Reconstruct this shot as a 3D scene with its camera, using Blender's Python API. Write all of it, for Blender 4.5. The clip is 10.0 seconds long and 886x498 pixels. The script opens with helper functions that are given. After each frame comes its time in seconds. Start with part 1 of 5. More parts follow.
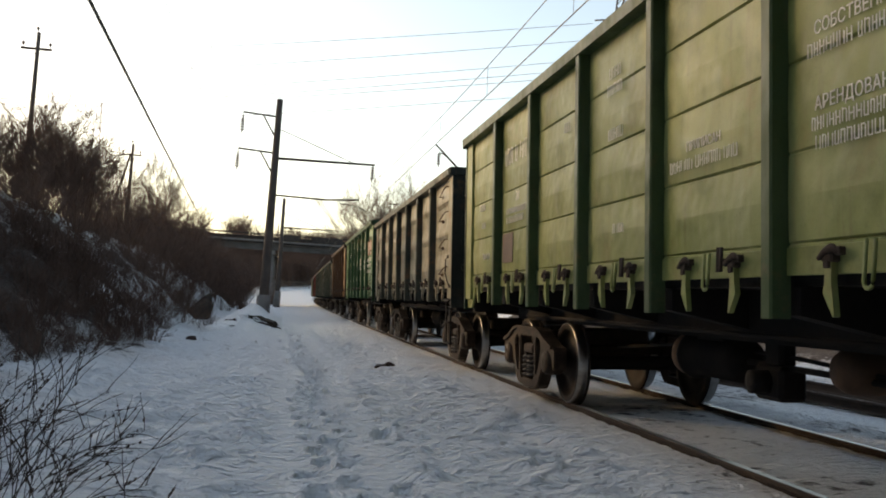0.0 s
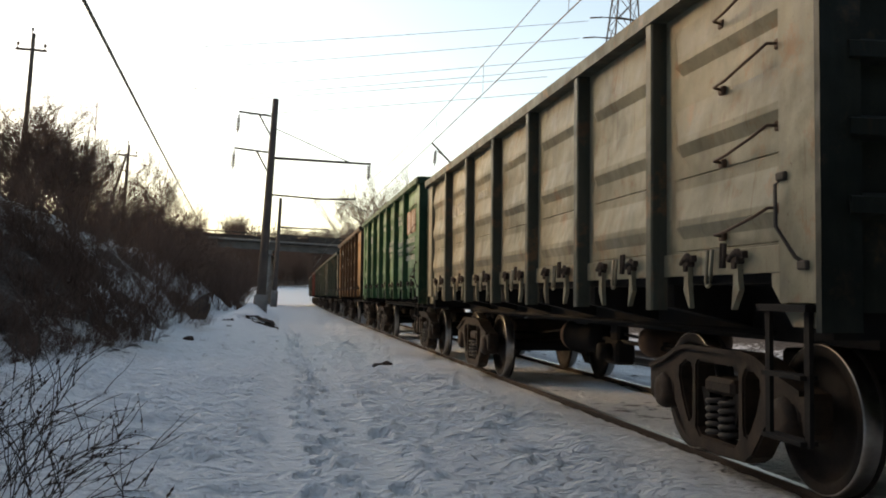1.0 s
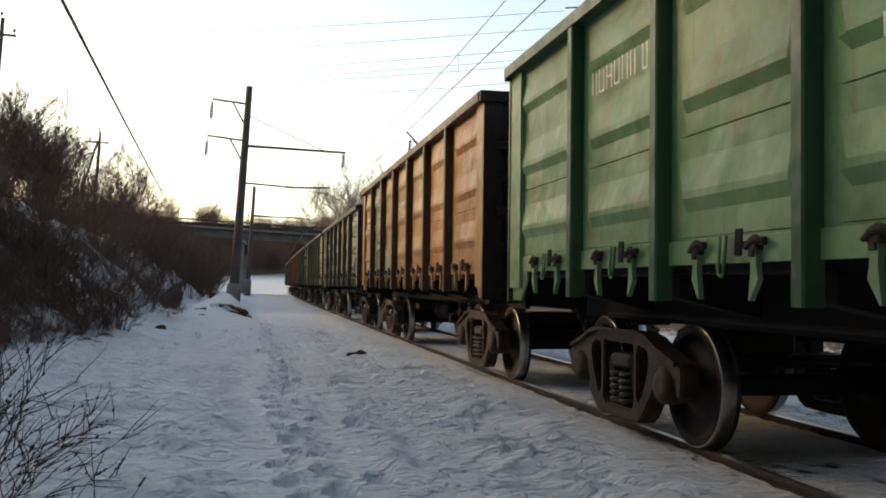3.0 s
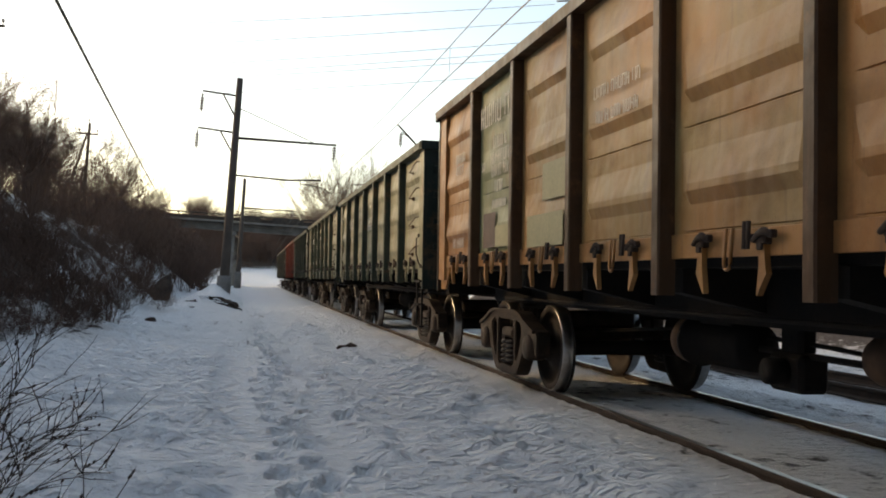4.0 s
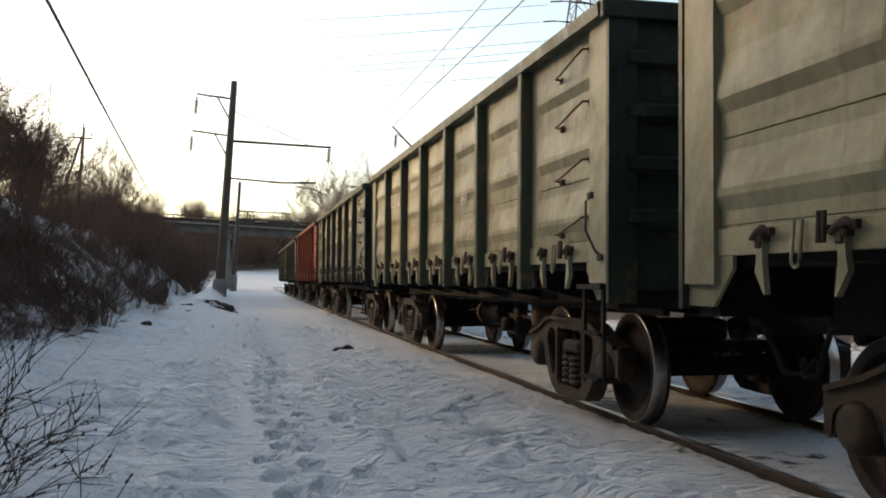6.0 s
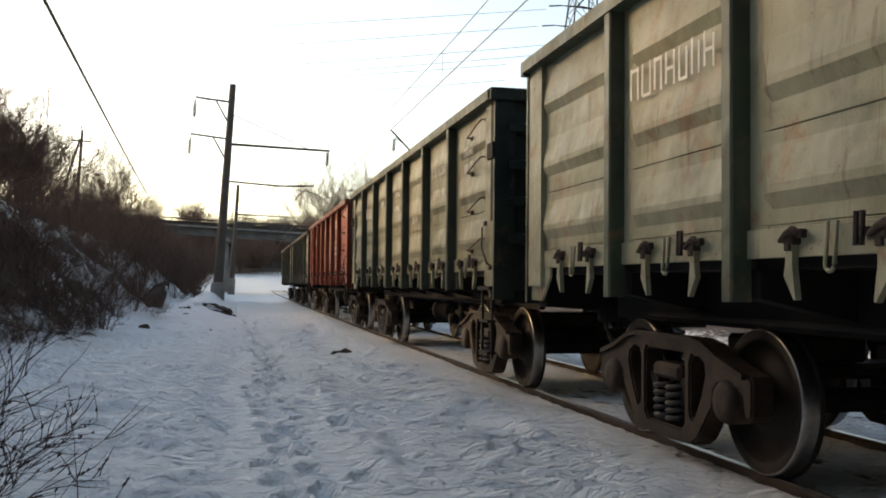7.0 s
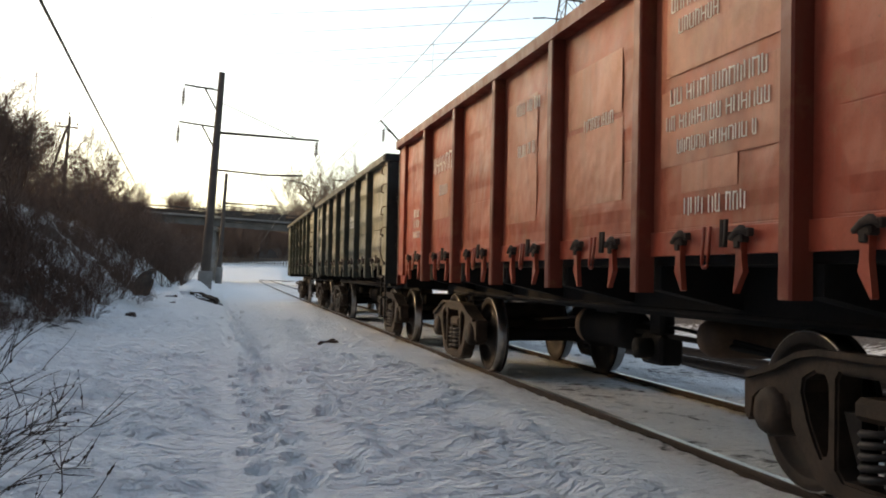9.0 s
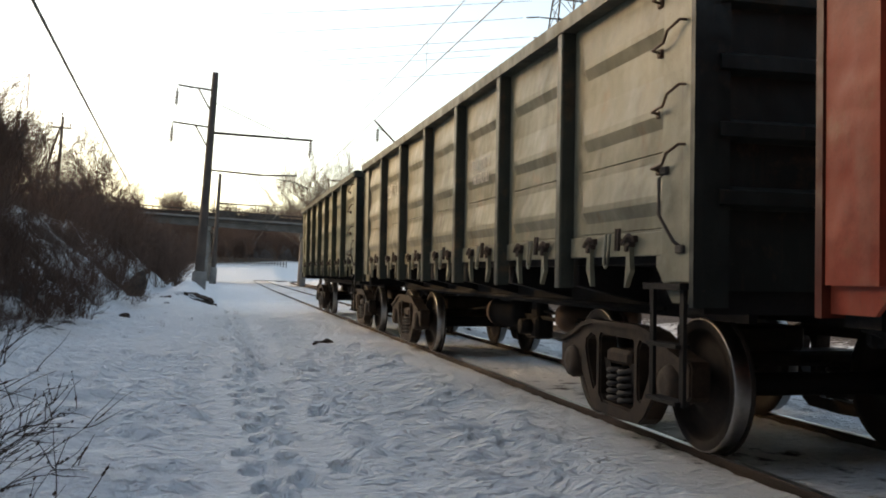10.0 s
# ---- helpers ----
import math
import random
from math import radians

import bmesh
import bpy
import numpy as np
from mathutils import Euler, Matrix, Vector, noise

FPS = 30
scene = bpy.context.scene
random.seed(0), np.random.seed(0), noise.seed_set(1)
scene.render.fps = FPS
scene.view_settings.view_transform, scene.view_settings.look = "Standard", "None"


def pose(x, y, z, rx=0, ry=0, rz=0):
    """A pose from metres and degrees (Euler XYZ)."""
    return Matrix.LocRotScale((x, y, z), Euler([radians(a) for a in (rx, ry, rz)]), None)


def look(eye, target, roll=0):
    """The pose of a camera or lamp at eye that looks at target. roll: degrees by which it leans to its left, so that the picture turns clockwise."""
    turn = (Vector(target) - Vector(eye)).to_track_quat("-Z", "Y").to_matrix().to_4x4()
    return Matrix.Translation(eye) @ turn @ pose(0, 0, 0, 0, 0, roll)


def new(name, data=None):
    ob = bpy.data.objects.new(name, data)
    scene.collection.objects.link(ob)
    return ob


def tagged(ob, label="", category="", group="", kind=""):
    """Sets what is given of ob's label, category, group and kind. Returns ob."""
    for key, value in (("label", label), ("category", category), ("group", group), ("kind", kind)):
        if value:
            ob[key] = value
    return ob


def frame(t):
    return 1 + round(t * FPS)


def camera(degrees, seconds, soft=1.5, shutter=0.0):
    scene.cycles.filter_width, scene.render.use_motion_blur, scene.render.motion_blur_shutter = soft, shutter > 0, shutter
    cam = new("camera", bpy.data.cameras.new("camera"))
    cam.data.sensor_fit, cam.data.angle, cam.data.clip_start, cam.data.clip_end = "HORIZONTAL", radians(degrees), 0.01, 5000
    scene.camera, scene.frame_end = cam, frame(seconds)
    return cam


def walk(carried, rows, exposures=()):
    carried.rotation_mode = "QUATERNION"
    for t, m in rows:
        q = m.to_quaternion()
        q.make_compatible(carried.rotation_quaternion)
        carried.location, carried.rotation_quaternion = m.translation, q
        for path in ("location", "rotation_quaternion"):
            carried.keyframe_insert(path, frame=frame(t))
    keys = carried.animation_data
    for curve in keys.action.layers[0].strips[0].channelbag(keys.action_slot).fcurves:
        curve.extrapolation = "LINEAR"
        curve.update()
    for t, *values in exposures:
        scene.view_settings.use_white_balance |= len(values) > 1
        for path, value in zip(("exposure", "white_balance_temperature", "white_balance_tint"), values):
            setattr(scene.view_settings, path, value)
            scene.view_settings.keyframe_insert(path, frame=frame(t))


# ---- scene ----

# ---------------------------------------------------------------- camera
EYE = (-4.393, 0.0, 1.088)
cam = camera(50.35, 10.0, soft=1.85)
TURNS = [(0, -9.594, 4.011, 3.284), (0.5, -9.545, 3.929, 3.072), (1, -9.787, 3.931, 2.877), (1.5, -9.959, 3.847, 3.134), (2, -10.457, 3.731, 3.122), (2.5, -10.907, 3.577, 2.979), (4, -11.966, 2.971, 3.154), (4.5, -11.696, 2.898, 3.117), (5, -11.803, 2.858, 3.215), (5.5, -12.223, 2.896, 2.628), (7, -12.319, 3.290, 2.765), (7.5, -12.643, 3.184, 2.823), (8, -12.938, 2.954, 2.959), (8.5, -12.963, 2.729, 3.082), (9, -13.062, 2.808, 3.405), (9.5, -13.128, 2.728, 3.111), (10, -13.405, 2.803, 3.210)]  # seconds, yaw, pitch, roll


def cam_pose(yaw, pitch, roll):
    return pose(*EYE, 90 + pitch, 0, yaw) @ pose(0, 0, 0, 0, 0, roll)


walk(cam, [(t, cam_pose(a, b, c)) for t, a, b, c in TURNS], exposures=[(0, 1.24, 7950, 12), (4, 1.33, 7950, 12), (10, 1.52, 7950, 12)])

# ---------------------------------------------------------------- light
SUN_AZ, SUN_EL = radians(50), radians(15)      # left of straight ahead, above the horizon
world = bpy.data.worlds.new("world")
scene.world = world
world.use_nodes = True
wn = world.node_tree
sky = wn.nodes.new("ShaderNodeTexSky")
sky.sky_type = "NISHITA"
sky.sun_disc = False
sky.sun_elevation, sky.sun_rotation = SUN_EL, -SUN_AZ
sky.air_density, sky.dust_density, sky.ozone_density = 1.0, 1.6, 1.0
wn.links.new(sky.outputs[0], wn.nodes["Background"].inputs[0])
wn.nodes["Background"].inputs[1].default_value = 0.15
sun_data = bpy.data.lights.new("sun", "SUN")
sun_data.energy, sun_data.angle, sun_data.color = 0.76, radians(2.5), (1.0, 0.74, 0.46)
sun = new("sun", sun_data)
sun.matrix_world = look((0, 0, 50), (math.sin(SUN_AZ) * 50, -math.cos(SUN_AZ) * 50, 50 - 50 * math.tan(SUN_EL)))


# ---------------------------------------------------------------- materials
def nodes_of(name):
    m = bpy.data.materials.new(name)
    m.use_nodes = True
    nt = m.node_tree
    return m, nt, nt.nodes["Principled BSDF"]


def tex_coord(nt, scale=(1, 1, 1), shift=True):
    """Object space, moved by each object's random number."""
    tc = nt.nodes.new("ShaderNodeTexCoord")
    mp = nt.nodes.new("ShaderNodeMapping")
    mp.inputs["Scale"].default_value = scale
    nt.links.new(tc.outputs["Object"], mp.inputs["Vector"])
    if shift:
        oi = nt.nodes.new("ShaderNodeObjectInfo")
        mu = nt.nodes.new("ShaderNodeMath")
        mu.operation = "MULTIPLY"
        mu.inputs[1].default_value = 37.0
        nt.links.new(oi.outputs["Random"], mu.inputs[0])
        nt.links.new(mu.outputs[0], mp.inputs["Location"])
    return mp.outputs[0]


def noise_of(nt, vec, scale, detail=4, rough=0.55):
    n = nt.nodes.new("ShaderNodeTexNoise")
    n.inputs["Scale"].default_value = scale
    n.inputs["Detail"].default_value = detail
    n.inputs["Roughness"].default_value = rough
    nt.links.new(vec, n.inputs["Vector"])
    return n.outputs["Fac"]


def ramp(nt, fac, lo, hi):
    r = nt.nodes.new("ShaderNodeMapRange")
    r.inputs["From Min"].default_value, r.inputs["From Max"].default_value = lo, hi
    nt.links.new(fac, r.inputs["Value"])
    return r.outputs[0]


def scaled(nt, fac, k):
    m = nt.nodes.new("ShaderNodeMath")
    m.operation = "MULTIPLY"
    m.inputs[1].default_value = k
    nt.links.new(fac, m.inputs[0])
    return m.outputs[0]


def mixed(nt, fac, a, b):
    m = nt.nodes.new("ShaderNodeMix")
    m.data_type = "RGBA"
    nt.links.new(fac, m.inputs["Factor"])
    for sock, v in ((m.inputs["A"], a), (m.inputs["B"], b)):
        if isinstance(v, tuple):
            sock.default_value = (*v, 1)
        else:
            nt.links.new(v, sock)
    return m.outputs["Result"]


def bump(nt, bsdf, height, dist, strength=0.6):
    b = nt.nodes.new("ShaderNodeBump")
    b.inputs["Distance"].default_value = dist
    b.inputs["Strength"].default_value = strength
    nt.links.new(height, b.inputs["Height"])
    nt.links.new(b.outputs[0], bsdf.inputs["Normal"])


def plain(name, base, second, scale=3.0, rough=0.8, metal=0.0, relief=0.01, fine=30.0):
    m, nt, bs = nodes_of(name)
    v = tex_coord(nt)
    big, small = noise_of(nt, v, scale), noise_of(nt, v, fine, 6, 0.65)
    c = mixed(nt, ramp(nt, big, 0.35, 0.65), base, second)
    c = mixed(nt, scaled(nt, ramp(nt, small, 0.4, 0.75), 0.5), c, tuple(x * 0.55 for x in base))
    nt.links.new(c, bs.inputs["Base Color"])
    bs.inputs["Roughness"].default_value, bs.inputs["Metallic"].default_value = rough, metal
    bs.inputs["Specular IOR Level"].default_value = 0.2 if rough > 0.6 else 0.5
    bump(nt, bs, small, relief)
    return m


def paint(name, base, faded, rust=0.25, dust=0.35, rough=0.55):
    """Weathered wagon paint: fading, dents, dust streaks and rust blooms."""
    m, nt, bs = nodes_of(name)
    v = tex_coord(nt)
    streak = tex_coord(nt, (2.5, 2.5, 0.5))
    big, mid = noise_of(nt, v, 0.9, 5), noise_of(nt, v, 4.0, 6, 0.6)
    st, fine = noise_of(nt, streak, 2.2, 5, 0.6), noise_of(nt, v, 45.0, 4)
    c = mixed(nt, ramp(nt, big, 0.36, 0.66), base, faded)
    c = mixed(nt, scaled(nt, ramp(nt, st, 0.48, 0.72), dust), c, (0.17, 0.145, 0.11))
    c = mixed(nt, scaled(nt, ramp(nt, mid, 0.66 - 0.10 * rust, 0.76), min(0.9, rust * 1.6)), c, (0.19, 0.09, 0.045))
    c = mixed(nt, scaled(nt, ramp(nt, fine, 0.55, 0.8), 0.35), c, tuple(0.5 * x for x in base))
    run = noise_of(nt, tex_coord(nt, (7.0, 7.0, 0.35)), 1.8, 6, 0.65)
    c = mixed(nt, scaled(nt, ramp(nt, run, 0.58, 0.70), 0.25 + 0.5 * rust), c, (0.12, 0.06, 0.032))
    chips = noise_of(nt, v, 13.0, 5, 0.7)
    c = mixed(nt, scaled(nt, ramp(nt, chips, 0.66, 0.70), 0.25 + 0.6 * rust), c, (0.10, 0.05, 0.03))
    bloom = noise_of(nt, v, 2.1, 7, 0.72)
    c = mixed(nt, scaled(nt, ramp(nt, bloom, 0.56, 0.66), 0.20 + 0.6 * rust), c, (0.24, 0.12, 0.055))
    grime = noise_of(nt, v, 1.3, 6, 0.65)
    c = mixed(nt, scaled(nt, ramp(nt, grime, 0.48, 0.64), 0.55), c, tuple(0.42 * x for x in base))
    nt.links.new(c, bs.inputs["Base Color"])
    nt.links.new(ramp(nt, mid, -0.4, 1.6), bs.inputs["Roughness"])
    bs.inputs["Specular IOR Level"].default_value = 0.22
    add = nt.nodes.new("ShaderNodeMath")
    nt.links.new(noise_of(nt, v, 2.6, 2), add.inputs[0])
    nt.links.new(scaled(nt, fine, 0.02), add.inputs[1])
    bump(nt, bs, add.outputs[0], 0.05, 0.7)
    return m


def snow_material():
    m, nt, bs = nodes_of("snow")
    tc = nt.nodes.new("ShaderNodeTexCoord")

    def mapped(sx, sy, sz):
        mp = nt.nodes.new("ShaderNodeMapping")
        mp.inputs["Scale"].default_value = (sx, sy, sz)
        nt.links.new(tc.outputs["Object"], mp.inputs["Vector"])
        return mp.outputs[0]

    v, ripple = mapped(1, 1, 1), mapped(2.6, 6.5, 1)
    rip, mid = noise_of(nt, ripple, 2.3, 2, 0.5), noise_of(nt, v, 5.0, 6, 0.6)
    fine, spots = noise_of(nt, v, 60.0, 4), noise_of(nt, v, 17.0, 5, 0.7)
    c = mixed(nt, ramp(nt, mid, 0.35, 0.7), (0.92, 0.94, 0.945), (0.85, 0.87, 0.875))
    c = mixed(nt, scaled(nt, ramp(nt, spots, 0.66, 0.74), 0.75), c, (0.16, 0.12, 0.08))
    dirt_shade = nt.nodes.new("ShaderNodeVertexColor")
    dirt_shade.layer_name = "soil"
    sep = nt.nodes.new("ShaderNodeSeparateColor")
    nt.links.new(dirt_shade.outputs[0], sep.inputs[0])
    mul = nt.nodes.new("ShaderNodeMath")
    mul.operation = "ADD"
    nt.links.new(scaled(nt, mid, 1.1), mul.inputs[0])
    nt.links.new(sep.outputs[0], mul.inputs[1])
    # low values tint the snow: dirt, painted shade and warm sun alike
    c = mixed(nt, scaled(nt, ramp(nt, sep.outputs[0], 0.10, 0.60), 0.60), c, mixed(nt, ramp(nt, spots, 0.35, 0.65), (0.38, 0.31, 0.245), (0.70, 0.62, 0.54)))
    c = mixed(nt, ramp(nt, mul.outputs[0], 1.00, 1.14), c, mixed(nt, ramp(nt, fine, 0.3, 0.7), (0.04, 0.030, 0.023), (0.085, 0.062, 0.047)))
    nt.links.new(c, bs.inputs["Base Color"])
    bs.inputs["Roughness"].default_value = 0.7
    bs.inputs["Specular IOR Level"].default_value = 0.3
    a1, a2 = nt.nodes.new("ShaderNodeMath"), nt.nodes.new("ShaderNodeMath")
    crust = nt.nodes.new("ShaderNodeMath")
    nt.links.new(scaled(nt, ramp(nt, rip, 0.46, 0.54), 0.30), crust.inputs[0])
    nt.links.new(rip, crust.inputs[1])
    nt.links.new(crust.outputs[0], a1.inputs[0])
    nt.links.new(scaled(nt, mid, 0.5), a1.inputs[1])
    nt.links.new(a1.outputs[0], a2.inputs[0])
    a3 = nt.nodes.new("ShaderNodeMath")
    nt.links.new(scaled(nt, spots, 0.62), a3.inputs[0])
    nt.links.new(scaled(nt, fine, 0.16), a3.inputs[1])
    nt.links.new(a3.outputs[0], a2.inputs[1])
    bump(nt, bs, a2.outputs[0], 0.115, 1.0)
    return m


SNOW = snow_material()
# darker copy of the concrete: the masts' backlit side is painted in
MAST = plain("backlit_mast_concrete", (0.085, 0.066, 0.055), (0.055, 0.044, 0.038), 1.5, 0.9, 0, 0.008)
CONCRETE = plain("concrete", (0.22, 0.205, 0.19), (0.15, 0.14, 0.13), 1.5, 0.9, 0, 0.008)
STEEL_DARK = plain("dark_steel", (0.045, 0.04, 0.038), (0.09, 0.07, 0.055), 3, 0.75, 0.2, 0.006)
# grime, taken almost to black for the shade under the wagon bodies
UNDER = plain("shaded_grimy_steel", (0.009, 0.0075, 0.007), (0.016, 0.012, 0.0095), 3, 0.8, 0.1, 0.006)
BOGIE = plain("dusty_brown_steel", (0.019, 0.013, 0.009), (0.052, 0.032, 0.021), 4, 0.65, 0.1, 0.006)
SPRING = plain("sooty_spring_steel", (0.016, 0.012, 0.010), (0.03, 0.02, 0.015), 4, 0.6, 0.2, 0.004)
TANK = plain("rust_brown_steel", (0.11, 0.065, 0.04), (0.07, 0.042, 0.03), 4, 0.65, 0.1, 0.004)
WHEEL = plain("wheel_steel", (0.018, 0.014, 0.012), (0.04, 0.027, 0.02), 3, 0.65, 0.2, 0.003)
TREAD = plain("polished_steel", (0.40, 0.38, 0.36), (0.28, 0.26, 0.24), 6, 0.3, 1.0, 0.0005)
RAIL = plain("rail_steel", (0.06, 0.04, 0.03), (0.04, 0.03, 0.024), 4, 0.8, 0.2, 0.002)
BARK = plain("bark", (0.075, 0.055, 0.043), (0.045, 0.034, 0.028), 6, 0.95, 0, 0.01)
TWIG = plain("dry_twig", (0.14, 0.084, 0.062), (0.085, 0.056, 0.044), 2, 0.95, 0, 0.004)
PALE_TWIG = plain("frosted_twig", (0.20, 0.15, 0.12), (0.13, 0.10, 0.08), 2, 0.95, 0, 0.004)
SEED = plain("dead_leaf", (0.05, 0.035, 0.03), (0.08, 0.05, 0.035), 5, 0.9, 0, 0.004)
WOOD = plain("weathered_wood", (0.11, 0.085, 0.068), (0.07, 0.055, 0.045), 4, 0.9, 0, 0.006)
WIRE = plain("wire_metal", (0.10, 0.09, 0.085), (0.14, 0.13, 0.12), 2, 0.6, 0.5, 0.001)
GLASSY = plain("insulator_glaze", (0.09, 0.07, 0.06), (0.12, 0.10, 0.09), 3, 0.25, 0, 0.001)
# girder concrete, its colour lowered to show the face against the light
BRIDGE = plain("backlit_bridge_concrete", (0.12, 0.11, 0.10), (0.07, 0.065, 0.06), 0.8, 0.9, 0, 0.008)
ASPHALT = plain("asphalt", (0.05, 0.05, 0.05), (0.07, 0.07, 0.07), 2, 0.9, 0, 0.005)
WHITE = plain("white_stencil_paint", (0.84, 0.80, 0.70), (0.58, 0.54, 0.46), 9, 0.7, 0, 0.001)
BRICKRED = plain("pale_brick_patch", (0.36, 0.22, 0.15), (0.42, 0.28, 0.20), 3, 0.7, 0, 0.001)


# ---------------------------------------------------------------- mesh helpers
def mesh_of(name, bm, material):
    me = bpy.data.meshes.new(name)
    bm.to_mesh(me)
    bm.free()
    me.materials.append(material)
    return me


def part(name, bm, material, parent, label=""):
    """One mesh object under a thing or a part."""
    ob = new(name, mesh_of(name, bm, material) if isinstance(bm, bmesh.types.BMesh) else bm)
    ob.parent = parent
    if label:
        tagged(ob, label)
    return ob


def box(bm, x0, x1, y0, y1, z0, z1, bevel=0.0):
    vs = [bm.verts.new((x, y, z)) for x in (x0, x1) for y in (y0, y1) for z in (z0, z1)]
    faces = [bm.faces.new([vs[i] for i in f]) for f in ((0, 1, 3, 2), (4, 6, 7, 5), (0, 4, 5, 1), (2, 3, 7, 6), (0, 2, 6, 4), (1, 5, 7, 3))]
    if bevel:
        bmesh.ops.bevel(bm, geom=list({e for f in faces for e in f.edges}), offset=bevel, segments=1, affect="EDGES")
    return bm


def boxes(*args, bevel=0.0):
    bm = bmesh.new()
    for a in args:
        box(bm, *a, bevel=bevel)
    return bm


def prism(bm, outline, axis, a, b):
    """A closed outline of (u, v) pairs drawn out from a to b along axis 0, 1 or 2."""
    def put(u, v, w):
        return {0: (w, u, v), 1: (u, w, v), 2: (u, v, w)}[axis]
    lo = [bm.verts.new(put(u, v, a)) for u, v in outline]
    hi = [bm.verts.new(put(u, v, b)) for u, v in outline]
    n = len(outline)
    bm.faces.new(lo), bm.faces.new(hi[::-1])
    for i in range(n):
        bm.faces.new((lo[i], hi[i], hi[(i + 1) % n], lo[(i + 1) % n]))
    bmesh.ops.recalc_face_normals(bm, faces=bm.faces[:])
    return bm


def tube(bm, points, radius, sides=6):
    """A round bar along points; radius one number or one for each point."""
    pts = [Vector(p) for p in points]
    rad = radius if isinstance(radius, (list, tuple)) else [radius] * len(pts)
    rings = []
    for i, p in enumerate(pts):
        d = (pts[min(i + 1, len(pts) - 1)] - pts[max(i - 1, 0)]).normalized()
        a = d.orthogonal().normalized() if abs(d.z) > 0.9 else d.cross(Vector((0, 0, 1))).normalized()
        b = d.cross(a)
        rings.append([bm.verts.new(p + rad[i] * (a * math.cos(k * math.tau / sides) + b * math.sin(k * math.tau / sides))) for k in range(sides)])
    for r, q in zip(rings, rings[1:]):
        for k in range(sides):
            f = bm.faces.new((r[k], r[(k + 1) % sides], q[(k + 1) % sides], q[k]))
            f.smooth = True
    bm.faces.new(rings[0][::-1]), bm.faces.new(rings[-1])
    return bm


def lathe(bm, profile, axis, centre, sides=32, capped=True):
    """A profile of (radius, along) pairs turned round axis 0 or 2 through centre."""
    rings = []
    for r, w in profile:
        ring = []
        for k in range(sides):
            c, s = r * math.cos(k * math.tau / sides), r * math.sin(k * math.tau / sides)
            ring.append(bm.verts.new(Vector(centre) + Vector({0: (w, c, s), 1: (c, w, s), 2: (c, s, w)}[axis])))
        rings.append(ring)
    for a, b in zip(rings, rings[1:]):
        for k in range(sides):
            f = bm.faces.new((a[k], a[(k + 1) % sides], b[(k + 1) % sides], b[k]))
            f.smooth = True
    if capped:
        bm.faces.new(rings[0]), bm.faces.new(rings[-1])
    bmesh.ops.recalc_face_normals(bm, faces=bm.faces[:])
    return bm


def empty(name, m, label, category, group="", kind=""):
    e = new(name)
    e.empty_display_size = 0.2
    e.matrix_world = m
    return tagged(e, label, category, group, kind)


# ---------------------------------------------------------------- the lie of the land
GRADE, CANT = 0.0121, 2.41


def track_x(y):
    """Middle of the track: a long gentle curve that tightens beyond the bridge."""
    return -0.13 + 0.00009 * y * y + 0.014 * max(0.0, y - 138) ** 2


def track_slope(y):
    return 0.00018 * y + 0.028 * max(0.0, y - 138)


def lumps(x, y, s, seed=0.0):
    return noise.noise(Vector((x * s + seed, y * s - seed, seed * 1.7)))


FEET = []
rnd = random.Random(5)
for k in range(88):
    fy = 4.6 + k * 0.27 + 0.0012 * k * k
    FEET.append((-3.88 - 0.14 * max(0.0, min(1.0, (9.5 - fy) / 3)) + 0.08 * math.sin(k * 0.21) + (0.11 if k % 2 else -0.11) + rnd.uniform(-0.08, 0.08), fy + rnd.uniform(-0.1, 0.1)))
for k in range(16):
    fy = 5.0 + k * 1.25
    FEET.append((-3.58 - 0.012 * k + (0.1 if k % 2 else -0.1) + rnd.uniform(-0.15, 0.15), fy + rnd.uniform(-0.2, 0.2)))


def bank_foot(y):
    return -7.7 - 0.5 * math.sin(y * 0.16) - 0.018 * max(0, y - 25) + 0.9 * lumps(0, y, 0.12, 3.1)


